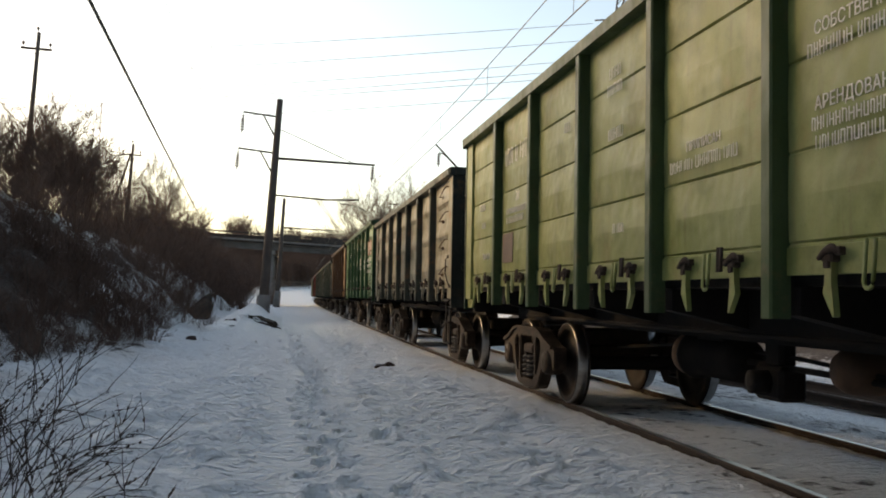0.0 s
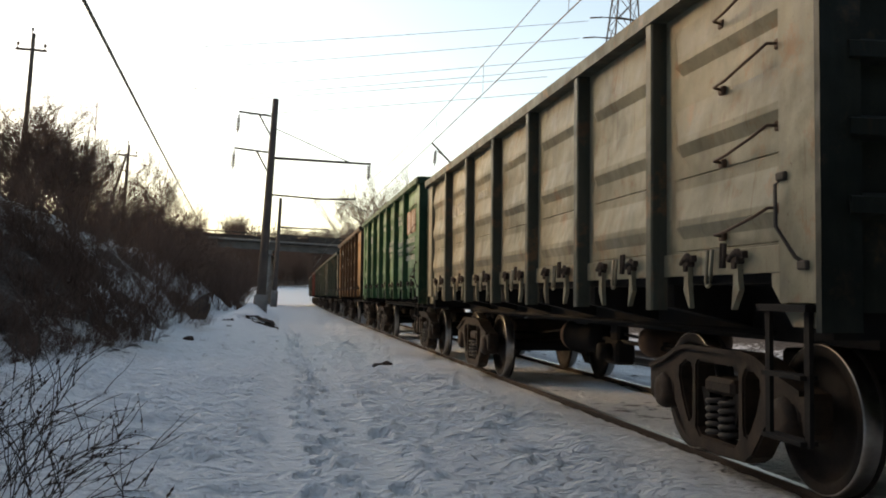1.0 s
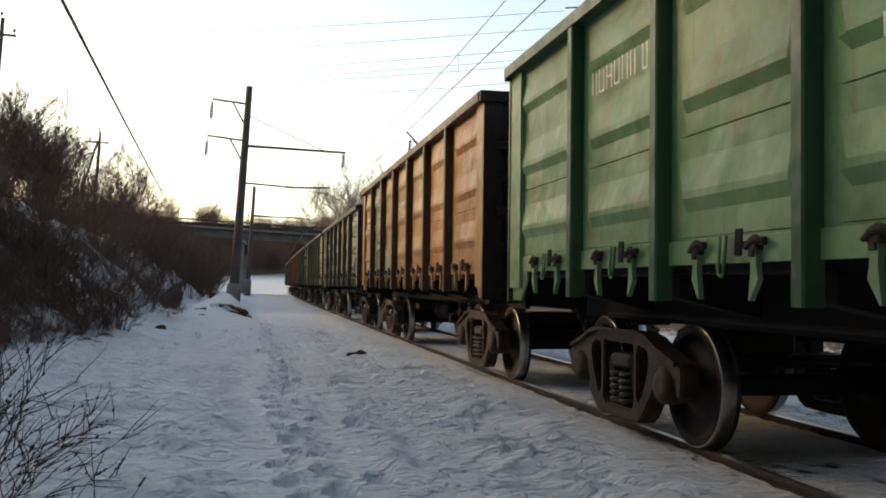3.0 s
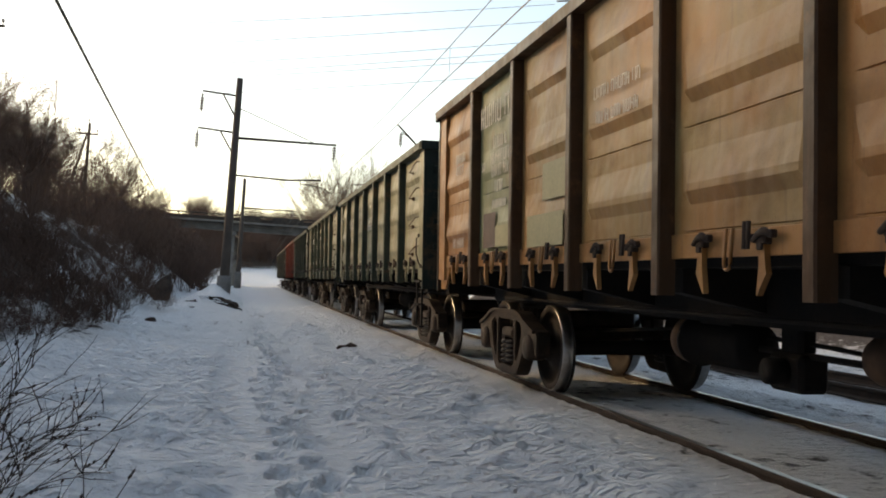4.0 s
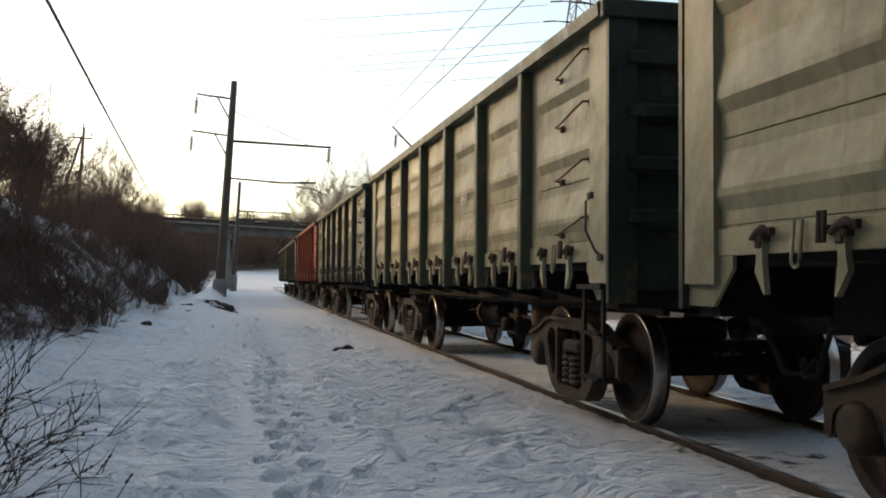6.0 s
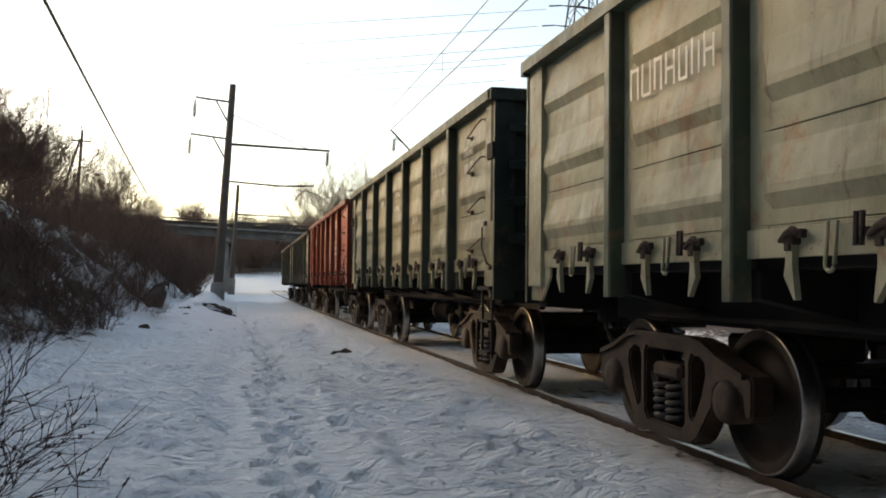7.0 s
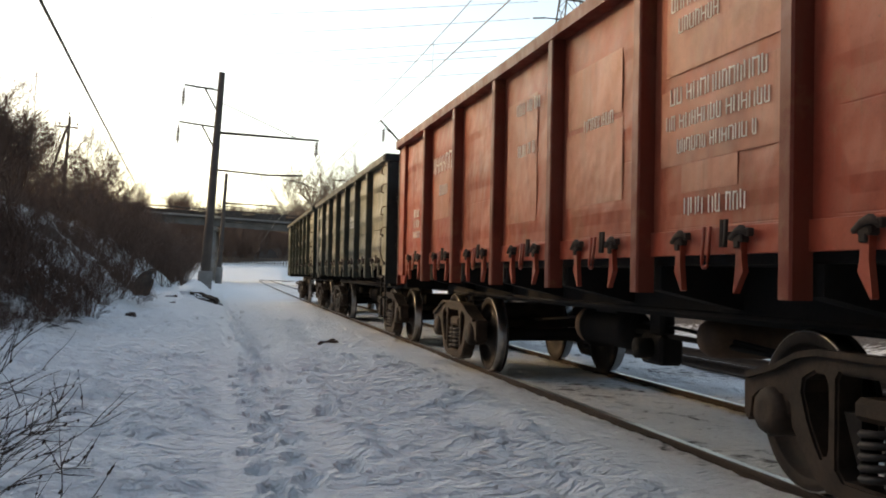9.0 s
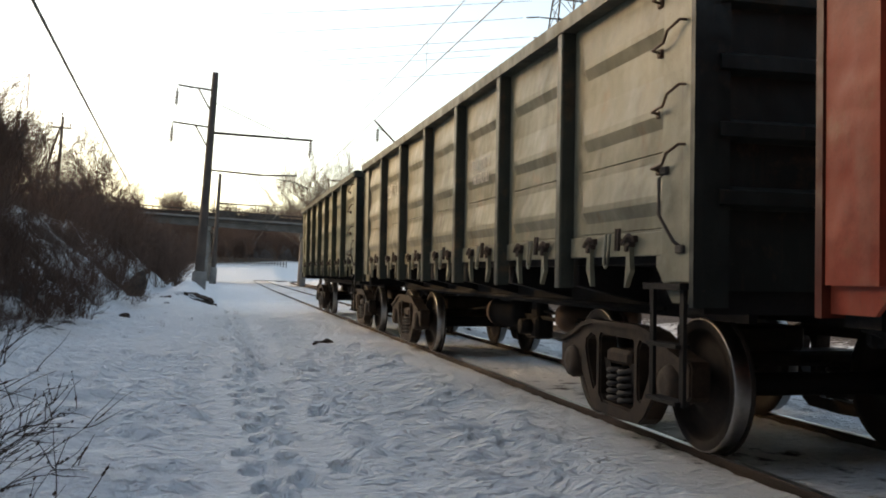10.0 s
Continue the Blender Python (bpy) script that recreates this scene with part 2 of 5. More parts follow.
def ground_z(x, y):
    """Height of the snow before footprints."""
    dx = x - track_x(y)
    z = GRADE * max(-120, min(y, 160)) - 0.20
    z += 0.05 * lumps(x, y, 0.5) + 0.03 * lumps(x, y, 1.4, 4)
    if -9 < x < 3 and 2 < y < 40:
        calm = max(0.0, min(1.0, (abs(dx) - 1.05) / 0.7)) * max(0.3, min(1.0, (abs(x + 3.9) - 0.25) / 0.4))
        z += calm * (0.030 * lumps(x, y, 3.2, 3) + 0.016 * noise.noise(Vector((x * 5.5, y * 9.0, 3.0))))
        for freq, amp, seed in ((2.3, 0.062, 1.0), (4.1, 0.046, 6.0), (7.3, 0.013, 9.0)):
            p = y * freq + 1.3 * noise.noise(Vector((x * 0.8, y * 0.6, seed))) + 0.16 * x * freq
            p += 0.5 * noise.noise(Vector((x * 2.6, y * 1.1, seed + 2)))
            f = p - math.floor(p)
            crest = f / 0.17 if f < 0.17 else (1 - f) / 0.83
            where = max(0.0, noise.noise(Vector((x * 0.55 * freq, y * 0.8 * freq, seed + 4))) + 0.22)
            z += calm * amp * crest * min(1.0, where * 2.2)
    if abs(dx) < 2.6:                                     # the track bed
        w = max(0.0, min(1.0, (2.6 - abs(dx)) / 1.2))
        z += w * (0.175 + 0.042 * dx) - w * (0.04 * lumps(x, y, 0.5) + 0.024 * lumps(x, y, 1.4, 4))
    if abs(dx) < 1.6 and 2 < y < 40:                      # crumbled snow and dirt between the rails
        z += 0.016 * lumps(x, y, 4.5, 21) + 0.012 * max(0.0, lumps(x, y, 9.0, 23))
    foot = bank_foot(y)
    d = foot - x
    if d > -1.5:
        up = 0.0
        if d > 0:
            up = min(d, 3.4) * 0.82 + max(0, min(d - 3.4, 9)) * 0.30
            # extra rise out of view, added so that the near snow lies in shade
            up += max(0, min(d - 4.5, 14)) * 0.42 * max(0.0, min(1.0, (30 - y) / 10))
        k = max(0.0, 1 - abs(y - 160) / 60) if y > 100 else 0.0
        up *= (1 - 0.85 * k)
        z += up + 0.16 * min(1, max(0, d + 1.5) / 2) * (1 + lumps(x, y, 0.9, 7)) + 0.28 * min(1, max(0, d)) * (lumps(x, y, 0.7, 2) + 0.6 * lumps(x, y, 1.9, 6))
    if -7.6 < x < -4.3 and 28 < y < 60:                   # the heap at the foot of the mast
        z += 0.75 * math.exp(-((x + 5.7) / 0.9) ** 2) * min(1, (y - 28) / 15) * (0.8 + 0.4 * lumps(x, y, 0.8, 9))
    if dx > 15:                                           # slope added on the far side to cut sky light under the train
        z += min(6.0, 0.55 * (dx - 15)) * max(0.0, min(1.0, (118 - y) / 30)) + 0.2 * lumps(x, y, 0.4, 5)
    if y > 152 and dx < -2.5:                             # open snow that rises to the fence
        z += min(1.0, (y - 152) / 20) * max(1.0, min(3.6, 2.6 + 0.08 * (x + 4))) * min(1.0, (-2.5 - dx) / 3)
    if y > 130 and dx > 4:                                # hillside behind the bridge
        z += min(3.5, 0.09 * (y - 130)) * min(1, (dx - 4) / 8) * (1 + 0.25 * lumps(x, y, 0.1, 8))
    if y < -5 and abs(dx) > 3.4:                          # unseen steep slope added behind, keeps sky light off near faces
        z += min(22.0, 1.5 * (-5 - y)) * min(1.0, (abs(dx) - 3.4) / 5)
    if y > 175:
        z += min(9.0, 0.21 * (y - 175))
    return z


def soil_shade_of(x, y):
    """How much bare earth shows: on the bank and between the rails. Painted shade and sun too."""
    d = bank_foot(y) - x
    s = 0.0
    if d > -2.0:
        s = (0.17 + 0.48 * lumps(x, y, 0.7, 11) + 0.20 * min(1, max(0, d * 0.6)) + 0.28 * lumps(x, y, 1.8, 13)) * min(1.0, (d + 2.0) / 1.6)
    s += 0.62 * math.exp(-((x + 9.2) / 1.7) ** 2 - ((y - 18.5) / 4.5) ** 2)
    dx = x - track_x(y)
    # the added slopes are made dark so they throw little light back
    if dx > 15.5 and y < 118:
        s = 0.9 + 0.2 * lumps(x, y, 0.5, 14)
    if y < -6 and abs(dx) > 3.6:
        s = 0.9
    if y > 174:
        s = 0.85 + 0.2 * lumps(x, y, 0.1, 15)
    if -0.95 < dx < 1.5:
        s = max(s, 0.31 + 0.2 * lumps(x, y, 0.8, 12))
    elif 0 < dx < 15 and y < 118:
        # dirty snow, darkened more for the shade on the train's far side
        s = max(s, 0.36 + 0.22 * lumps(x, y, 0.8, 12))
    elif dx < 0 and dx > -2.4:
        # some dirt, and the low sun's warm tone painted beside the rail
        s = max(s, (0.20 + 0.18 * lumps(x, y, 0.5, 12)) * min(1.0, (dx + 2.4) / 1.0))
    return max(0.0, min(1.0, s))


def spaced(stops):
    out = [stops[0][0]]
    for (a, _), (b, step) in zip(stops, stops[1:]):
        n = max(1, round((b - a) / step))
        out += [a + (b - a) * k / n for k in range(1, n + 1)]
    return out


def build_ground():
    xs = spaced([(-900, 0), (-100, 100), (-30, 7), (-14, 0.8), (-8.5, 0.2), (-4.5, 0.065), (-3.2, 0.035), (-2.0, 0.065), (1.0, 0.06), (2.0, 0.11), (8, 0.4), (40, 4), (120, 20), (900, 130)])
    ys = spaced([(-300, 0), (-120, 36), (-40, 8), (-2, 2), (3.5, 0.3), (11, 0.05), (15, 0.07), (26, 0.14), (50, 0.4), (130, 1.6), (260, 8), (1500, 120)])
    verts, soil = [], []
    feet = {}
    for fx, fy in FEET:
        feet.setdefault(int(fy // 1), []).append((fx, fy))
    for y in ys:
        near = [f for k in (-1, 0, 1) for f in feet.get(int(y // 1) + k, [])]
        for x in xs:
            z = ground_z(x, y)
            for fx, fy in near:
                q = ((x - fx) / 0.082) ** 2 + ((y - fy) / 0.135) ** 2
                if q < 5:
                    z += -0.115 * math.exp(-q * q * q * 0.6) + 0.025 * math.exp(-(q - 2.2) ** 2)
            verts.append((x, y, z))
            soil.append(soil_shade_of(x, y))
    n = len(xs)
    faces = [(j * n + i, j * n + i + 1, (j + 1) * n + i + 1, (j + 1) * n + i) for j in range(len(ys) - 1) for i in range(n - 1)]
    me = bpy.data.meshes.new("ground")
    me.from_pydata(verts, [], faces)
    me.polygons.foreach_set("use_smooth", [True] * len(faces))
    col = me.color_attributes.new("soil", "FLOAT_COLOR", "POINT")
    col.data.foreach_set("color", [c for s in soil for c in (s, s, s, 1)])
    me.materials.append(SNOW)
    tagged(new("ground", me), "trodden snow with wind ripples and footprints beside the railway", "ground", kind="structure")


build_ground()


# ---------------------------------------------------------------- the track
def track_pose(y, lift=0.0):
    return pose(track_x(y), y, GRADE * y + 0.045 + lift, math.degrees(math.atan(GRADE)), -CANT, -math.degrees(math.atan(track_slope(y))))


RAIL_OUTLINE = [(-0.075, -0.18), (0.075, -0.18), (0.075, -0.168), (0.02, -0.15), (0.009, -0.13), (0.009, -0.045), (0.036, -0.034), (0.036, -0.006), (0.028, 0.0), (-0.028, 0.0), (-0.036, -0.006), (-0.036, -0.034), (-0.009, -0.045), (-0.009, -0.13), (-0.02, -0.15), (-0.075, -0.168)]


def build_rail(x, offset, canted=True):
    bm = bmesh.new()
    rings = []
    for y in spaced([(-110, 0), (-20, 6), (60, 4), (136, 8), (190, 2)]):
        m = track_pose(y) if canted else pose(track_x(y), y, GRADE * y)
        rings.append([bm.verts.new(m @ Vector((x + offset + u, 0, v))) for u, v in RAIL_OUTLINE])
    n = len(RAIL_OUTLINE)
    for a, b in zip(rings, rings[1:]):
        for k in range(n):
            bm.faces.new((a[k], b[k], b[(k + 1) % n], a[(k + 1) % n]))
    bm.faces.new(rings[0]), bm.faces.new(rings[-1][::-1])
    bmesh.ops.recalc_face_normals(bm, faces=bm.faces[:])
    thing = empty("rail", Matrix(), "rusty steel rail with a worn bright head, half sunk in snow", "rail", "rails of the tracks", "structure")
    part("rail_web", bm, RAIL, thing)
    head = bmesh.new()
    rings = []
    for y in spaced([(-110, 0), (-20, 6), (60, 4), (136, 8), (215, 3)]):
        m = track_pose(y) if canted else pose(track_x(y), y, GRADE * y)
        rings.append([head.verts.new(m @ Vector((x + offset + u, 0, v))) for u, v in ((-0.026, -0.002), (-0.026, 0.003), (0.026, 0.003), (0.026, -0.002))])
    for a, b in zip(rings, rings[1:]):
        for k in range(4):
            head.faces.new((a[k], b[k], b[(k + 1) % 4], a[(k + 1) % 4]))
    bmesh.ops.recalc_face_normals(head, faces=head.faces[:])
    part("running_surface", head, TREAD if canted else RAIL, thing)


for rx in (-0.8, 0.8):
    build_rail(rx, 0.0)
for rx in (-0.8, 0.8):
    build_rail(rx, 5.3, False)


# ---------------------------------------------------------------- wagons
PITCH, HALF = 13.95, 6.35
DROP = 0.045                            # the springs are pressed down by the load
BAY = 1.713                             # posts stand a bay apart, the end bays are a little longer


def bay_edge(k):
    return -HALF if k == 0 else HALF if k == 7 else (k - 3.5) * BAY


SKIN, OUT = 1.47, 1.585                 # side sheet and outer face of the posts
BOGIE_Y = 4.35
AXLES = (-BOGIE_Y - 0.925, -BOGIE_Y + 0.925, BOGIE_Y - 0.925, BOGIE_Y + 0.925)
WHEEL_R = 0.475


def side_panel(k, top, ribbed):
    """One bay of the side sheet, on the -x side."""
    y0, y1 = bay_edge(k) + 0.012, bay_edge(k + 1) - 0.012
    z0, z1 = 1.42, top - 0.06
    bm = bmesh.new()
    nb = 3
    if ribbed:
        levels = [(z0, 0), (z0 + 0.16, 0), (z0 + 0.166, -0.25), (z0 + 0.172, 0)]
        dz = (z1 - z0 - 0.20) / nb
        for i in range(nb):
            b = z0 + 0.25 + 0.4 * max(0.0, top - 3.4) + i * dz
            if i == 1:
                levels += [(b - 0.157, 0), (b - 0.15, -0.3), (b - 0.143, 0)]
            levels += [(b, 0), (b + 0.085, 1), (b + 0.13, 1), (b + 0.34, 0)]
        levels += [(z1, 0)]
        us = [0.0, 0.07, 0.12, 0.16, 0.5, 0.84, 0.90, 1.0]
        rise = [0, 0, 0.9, 1, 0.92, 1, 0, 0]
        grid = []
        for z, f in levels:
            grid.append([bm.verts.new((-SKIN - 0.032 * float(ribbed) * f * r, y0 + (y1 - y0) * u, z)) for u, r in zip(us, rise)])
        for a, b in zip(grid, grid[1:]):
            for i in range(len(us) - 1):
                bm.faces.new((a[i], a[i + 1], b[i + 1], b[i]))
    else:
        seams = [z0 + 0.17 + (z1 - z0 - 0.17) * i / 4 for i in range(5)]
        levels = [(z0, 0.0), (z0 + 0.02, 0.012)]
        for z in seams[:-1]:
            levels += [(z - 0.012, 0.014), (z, -0.004), (z + 0.012, 0.016), (z + 0.25, 0.026)]
        levels += [(z1, 0.0)]
        grid = [[bm.verts.new((-SKIN - push * (1 if 0 < i < 4 else 0.4), y0 + (y1 - y0) * i / 4, z)) for i in range(5)] for z, push in levels]
        for p, q in zip(grid, grid[1:]):
            for i in range(4):
                bm.faces.new((p[i], p[i + 1], q[i + 1], q[i]))
    bmesh.ops.recalc_face_normals(bm, faces=bm.faces[:])
    return bm


def post(y, side, top, corner=False):
    """A pressed post with a sloping foot."""
    bm = bmesh.new()
    w = 0.058
    s = side
    if corner:
        y = math.copysign(HALF - 0.19, y)
        return prism(bm, [(s * (SKIN - 0.005), y - 0.185), (s * (SKIN + 0.05), y - 0.18), (s * (SKIN + 0.05), y + 0.18), (s * (SKIN - 0.005), y + 0.185)], 2, 1.25, top - 0.11)
    prism(bm, [(s * (SKIN - 0.005), y - w - 0.004), (s * (OUT - 0.012), y - w), (s * OUT, y - w + 0.014), (s * OUT, y + w - 0.014), (s * (OUT - 0.012), y + w), (s * (SKIN - 0.005), y + w + 0.004)], 2, 1.18, top - 0.11)
    return bm


def chord(side, top):
    bm = bmesh.new()
    s = side
    prism(bm, [(s * (SKIN - 0.06), top - 0.12), (s * (OUT + 0.012), top - 0.12), (s * (OUT + 0.02), top - 0.02), (s * (OUT - 0.01), top), (s * (SKIN - 0.06), top)], 1, -HALF, HALF)
    return bm


def end_sheet(y, top, outward):
    return boxes((-SKIN, SKIN, min(y, y - outward * 0.03), max(y, y - outward * 0.03), 1.2, top - 0.02))


def end_rib(y, z, outward):
    return prism(bmesh.new(), [(y, z - 0.07), (y + outward * 0.07, z - 0.04), (y + outward * 0.07, z + 0.04), (y, z + 0.07)], 0, -SKIN + 0.1, SKIN - 0.1)


def end_beam(y, top, outward):
    return boxes((-OUT, OUT, min(y - 0.02, y + outward * 0.08), max(y + 0.02, y + outward * 0.08), top - 0.14, top), bevel=0.01)


def end_post(y, top, outward, x):
    """Corner plate of the end wall, cut slantwise at its foot."""
    return boxes((min(x * 1.30, x * (SKIN + 0.06)), max(x * 1.30, x * (SKIN + 0.06)), min(y, y + outward * 0.05), max(y, y + outward * 0.05), 1.10, top - 0.14))


def corner_plate(end):
    """Side plate at the wagon's corner that hangs lower than the sheet."""
    y = end * HALF
    return prism(bmesh.new(), [(y, 1.5), (y - end * 0.52, 1.5), (y - end * 0.52, 1.34), (y - end * 0.30, 1.12), (y, 1.12)], 0, -SKIN - 0.012, -SKIN + 0.012)


def lining(top):
    return boxes((-SKIN + 0.012, -SKIN + 0.03, -HALF + 0.01, HALF - 0.01, 1.42, top - 0.06))


def lower_strip():
    return boxes((-SKIN - 0.02, -SKIN - 0.001, -HALF + 0.02, HALF - 0.02, 1.415, 1.57), bevel=0.004)


def hatch_lug(kind):
    """Rusty hinge lug on the sheet's lower edge, built round the origin."""
    bm = bmesh.new()
    box(bm, -0.05, 0.02, -0.05, 0.045, 0.0, 0.05, 0.01)
    tube(bm, [(-0.05, -0.12, 0.045), (-0.055, -0.06, 0.07), (-0.05, 0.0, 0.055), (-0.05, 0.06, 0.02)], [0.015, 0.024, 0.02, 0.014], 6)
    box(bm, -0.06, -0.02, -0.135, -0.09, 0.03, 0.075, 0.006)
    box(bm, -0.05, 0.0, -0.02, 0.03, -0.03, 0.02, 0.006)
    if kind:
        tube(bm, [(-0.05, 0.1, 0.13), (-0.055, 0.1, -0.02), (-0.055, 0.145, -0.02), (-0.05, 0.145, 0.13)], 0.014, 5)
        box(bm, -0.05, 0.0, 0.08, 0.16, 0.02, 0.06, 0.006)
    return bm


def hatch_hook(kind):
    """The pointed hook that hangs below its lug."""
    f = 1 if kind else -1
    outline = [(-0.027 * f, 0.005), (0.030 * f, 0.005), (0.024 * f, -0.10), (0.05 * f, -0.27), (0.038 * f, -0.275), (-0.05 * f, -0.155), (-0.036 * f, -0.10)]
    return prism(bmesh.new(), outline, 0, -0.035, 0.0)


def shackle():
    bm = bmesh.new()
    pts = [(-0.03, -0.035, 0.1)] + [(-0.045, 0.035 * math.cos(a), -0.1 + 0.035 * math.sin(a)) for a in [math.pi + math.pi * i / 6 for i in range(7)]] + [(-0.03, 0.035, 0.1)]
    return tube(bm, pts, 0.011, 6)


def side_frame(side):
    """Cast bogie side frame: arched top, jaws over the axle boxes, two windows and the spring opening, round the bogie's centre."""
    half = [(0.0, 0.86), (0.46, 0.86), (0.64, 0.83), (0.84, 0.75), (1.08, 0.68), (1.20, 0.66), (1.225, 0.62), (1.22, 0.42), (1.185, 0.385), (1.13, 0.40),
            (1.11, 0.52), (1.05, 0.565), (0.80, 0.575), (0.745, 0.53), (0.73, 0.41), (0.69, 0.37), (0.52, 0.17), (0.42, 0.115), (0.0, 0.10)]
    window = [(0.405, 0.68), (0.44, 0.735), (0.52, 0.735), (0.61, 0.69), (0.625, 0.62), (0.57, 0.48), (0.50, 0.36), (0.455, 0.30), (0.42, 0.31), (0.405, 0.36)]
    opening = [(-0.30, 0.75), (0.30, 0.75), (0.325, 0.72), (0.325, 0.26), (0.27, 0.21), (-0.27, 0.21), (-0.325, 0.26), (-0.325, 0.72)]
    loops = [half + [(-y, z) for y, z in half[-2:0:-1]], window, [(-y, z) for y, z in window], opening]
    x0, x1 = sorted((side * 0.95, side * 1.10))
    bm = bmesh.new()
    edges = []
    for loop in loops:
        vs = [bm.verts.new((x0, y, z)) for y, z in loop]
        edges += [bm.edges.new((a, b)) for a, b in zip(vs, vs[1:] + vs[:1])]
    bmesh.ops.triangle_fill(bm, use_beauty=True, use_dissolve=False, edges=edges)
    out = bmesh.ops.extrude_face_region(bm, geom=bm.faces[:])
    for v in out["geom"]:
        if isinstance(v, bmesh.types.BMVert):
            v.co.x = x1
    bmesh.ops.recalc_face_normals(bm, faces=bm.faces[:])
    outer = side * 1.10
    rims = [e for e in bm.edges if len(e.link_faces) == 2 and all(abs(v.co.x - outer) < 1e-4 for v in e.verts) and any(abs(f.normal.x) < 0.5 for f in e.link_faces)]
    bmesh.ops.bevel(bm, geom=rims, offset=0.016, segments=2, affect="EDGES")
    return bm


def frame_flange(side):
    """Raised rib round the top of the side frame."""
    x0, x1 = sorted((side * 1.09, side * 1.135))
    bm = bmesh.new()
    top = [(-1.16, 0.675), (-0.84, 0.76), (-0.64, 0.84), (-0.46, 0.87), (0.46, 0.87), (0.64, 0.84), (0.84, 0.76), (1.16, 0.675)]
    prism(bm, top + [(y, z - 0.035) for y, z in top[::-1]], 0, x0, x1)
    return bm


def friction_wedge(side, y):
    x0, x1 = sorted((side * 0.96, side * 1.06))
    return prism(bmesh.new(), [(y - 0.07, 0.56), (y + 0.07, 0.56), (y + 0.07 * (1 if y < 0 else -1), 0.24)], 0, x0, x1)


def axle_box(side, y):
    bm = bmesh.new()
    lathe(bm, [(0.12, side * 0.90), (0.145, side * 0.95), (0.145, side * 1.10), (0.12, side * 1.14), (0.06, side * 1.145)], 0, (0, y, WHEEL_R), 18)
    box(bm, min(side * 0.93, side * 1.09), max(side * 0.93, side * 1.09), y - 0.17, y + 0.17, 0.46, 0.60, 0.02)
    return bm


def coil(side, x, y):
    bm = bmesh.new()
    pts = [(x + 0.085 * math.cos(a), y + 0.085 * math.sin(a), 0.23 + 0.28 * a / (math.tau * 5)) for a in [math.tau * 5 * i / 60 for i in range(61)]]
    return tube(bm, pts, 0.021, 5)


def bolster():
    bm = boxes((-1.09, 1.09, -0.22, 0.22, 0.53, 0.65), (-0.45, 0.45, -0.25, 0.25, 0.66, 0.86), bevel=0.03)
    return bm


def wheel_mesh(side):
    """Disc wheel with its flange on the inner side."""
    s = side
    prof = [(0.05, 0.70), (0.13, 0.70), (0.14, 0.725), (0.28, 0.745), (0.385, 0.74), (0.40, 0.725), (0.44, 0.722), (0.50, 0.725), (0.505, 0.74), (0.482, 0.752), (0.475, 0.775), (0.472, 0.855), (0.462, 0.862), (0.40, 0.862), (0.39, 0.85), (0.375, 0.80), (0.27, 0.79), (0.16, 0.84), (0.145, 0.885), (0.10, 0.90), (0.05, 0.90)]
    return lathe(bmesh.new(), [(r, s * w) for r, w in prof], 0, (0, 0, 0), 40)


def tread_mesh(side):
    s = side
    prof = [(0.4835, 0.752), (0.4765, 0.775), (0.4735, 0.855), (0.466, 0.8625), (0.462, 0.8625)]
    return lathe(bmesh.new(), [(r, s * w) for r, w in prof], 0, (0, 0, 0), 40, False)


def grab_iron(z, y0, y1):
    bm = bmesh.new()
    x = -SKIN - 0.06
    tube(bm, [(-SKIN, y1, z - 0.03), (x - 0.03, y1 - 0.03, z - 0.02), (x - 0.04, y1 - 0.2, z - 0.01), (x - 0.05, y0 + 0.14, z + 0.05), (x - 0.03, y0 + 0.02, z + 0.09), (-SKIN, y0, z + 0.09)], 0.0095, 6)
    box(bm, -SKIN - 0.035, -SKIN, y1 - 0.03, y1 + 0.03, z - 0.055, z + 0.0, 0.008)
    box(bm, -SKIN - 0.04, -SKIN, y0 - 0.035, y0 + 0.04, z + 0.06, z + 0.12, 0.008)
    return bm


def corner_handle():
    bm = bmesh.new()
    y = -HALF + 0.24
    tube(bm, [(-SKIN - 0.04, y + 0.08, 1.93), (-SKIN - 0.09, y + 0.10, 1.89), (-SKIN - 0.10, y + 0.08, 1.66), (-SKIN - 0.08, y - 0.08, 1.49), (-SKIN - 0.04, y - 0.12, 1.45)], 0.011, 6)
    box(bm, -SKIN - 0.075, -SKIN - 0.045, y + 0.04, y + 0.13, 1.91, 1.96, 0.008)
    box(bm, -SKIN - 0.075, -SKIN - 0.045, y - 0.17, y - 0.08, 1.42, 1.47, 0.008)
    return bm


def ladder_step():
    bm = bmesh.new()
    y0, y1, x = -HALF + 0.12, -HALF + 0.52, -1.5
    for y in (y0, y1):
        box(bm, x - 0.012, x + 0.012, y - 0.025, y + 0.025, 0.50, 1.22)
    for z in (0.52, 0.86):
        box(bm, x - 0.05, x + 0.05, y0, y1, z - 0.012, z + 0.012)
    box(bm, x - 0.05, x + 0.4, y0 - 0.05, y1 + 0.05, 1.20, 1.24)
    return bm


def coupler(end):
    bm = bmesh.new()
    y = end * HALF
    d = end
    def yb(a, b):
        return min(y + d * a, y + d * b), max(y + d * a, y + d * b)
    box(bm, -0.11, 0.11, *yb(-0.3, 0.45), 0.96, 1.16, 0.02)
    box(bm, -0.2, 0.16, *yb(0.4, 0.67), 0.90, 1.22, 0.05)
    box(bm, -0.32, 0.32, *yb(-0.05, 0.06), 0.86, 1.26, 0.03)
    return bm


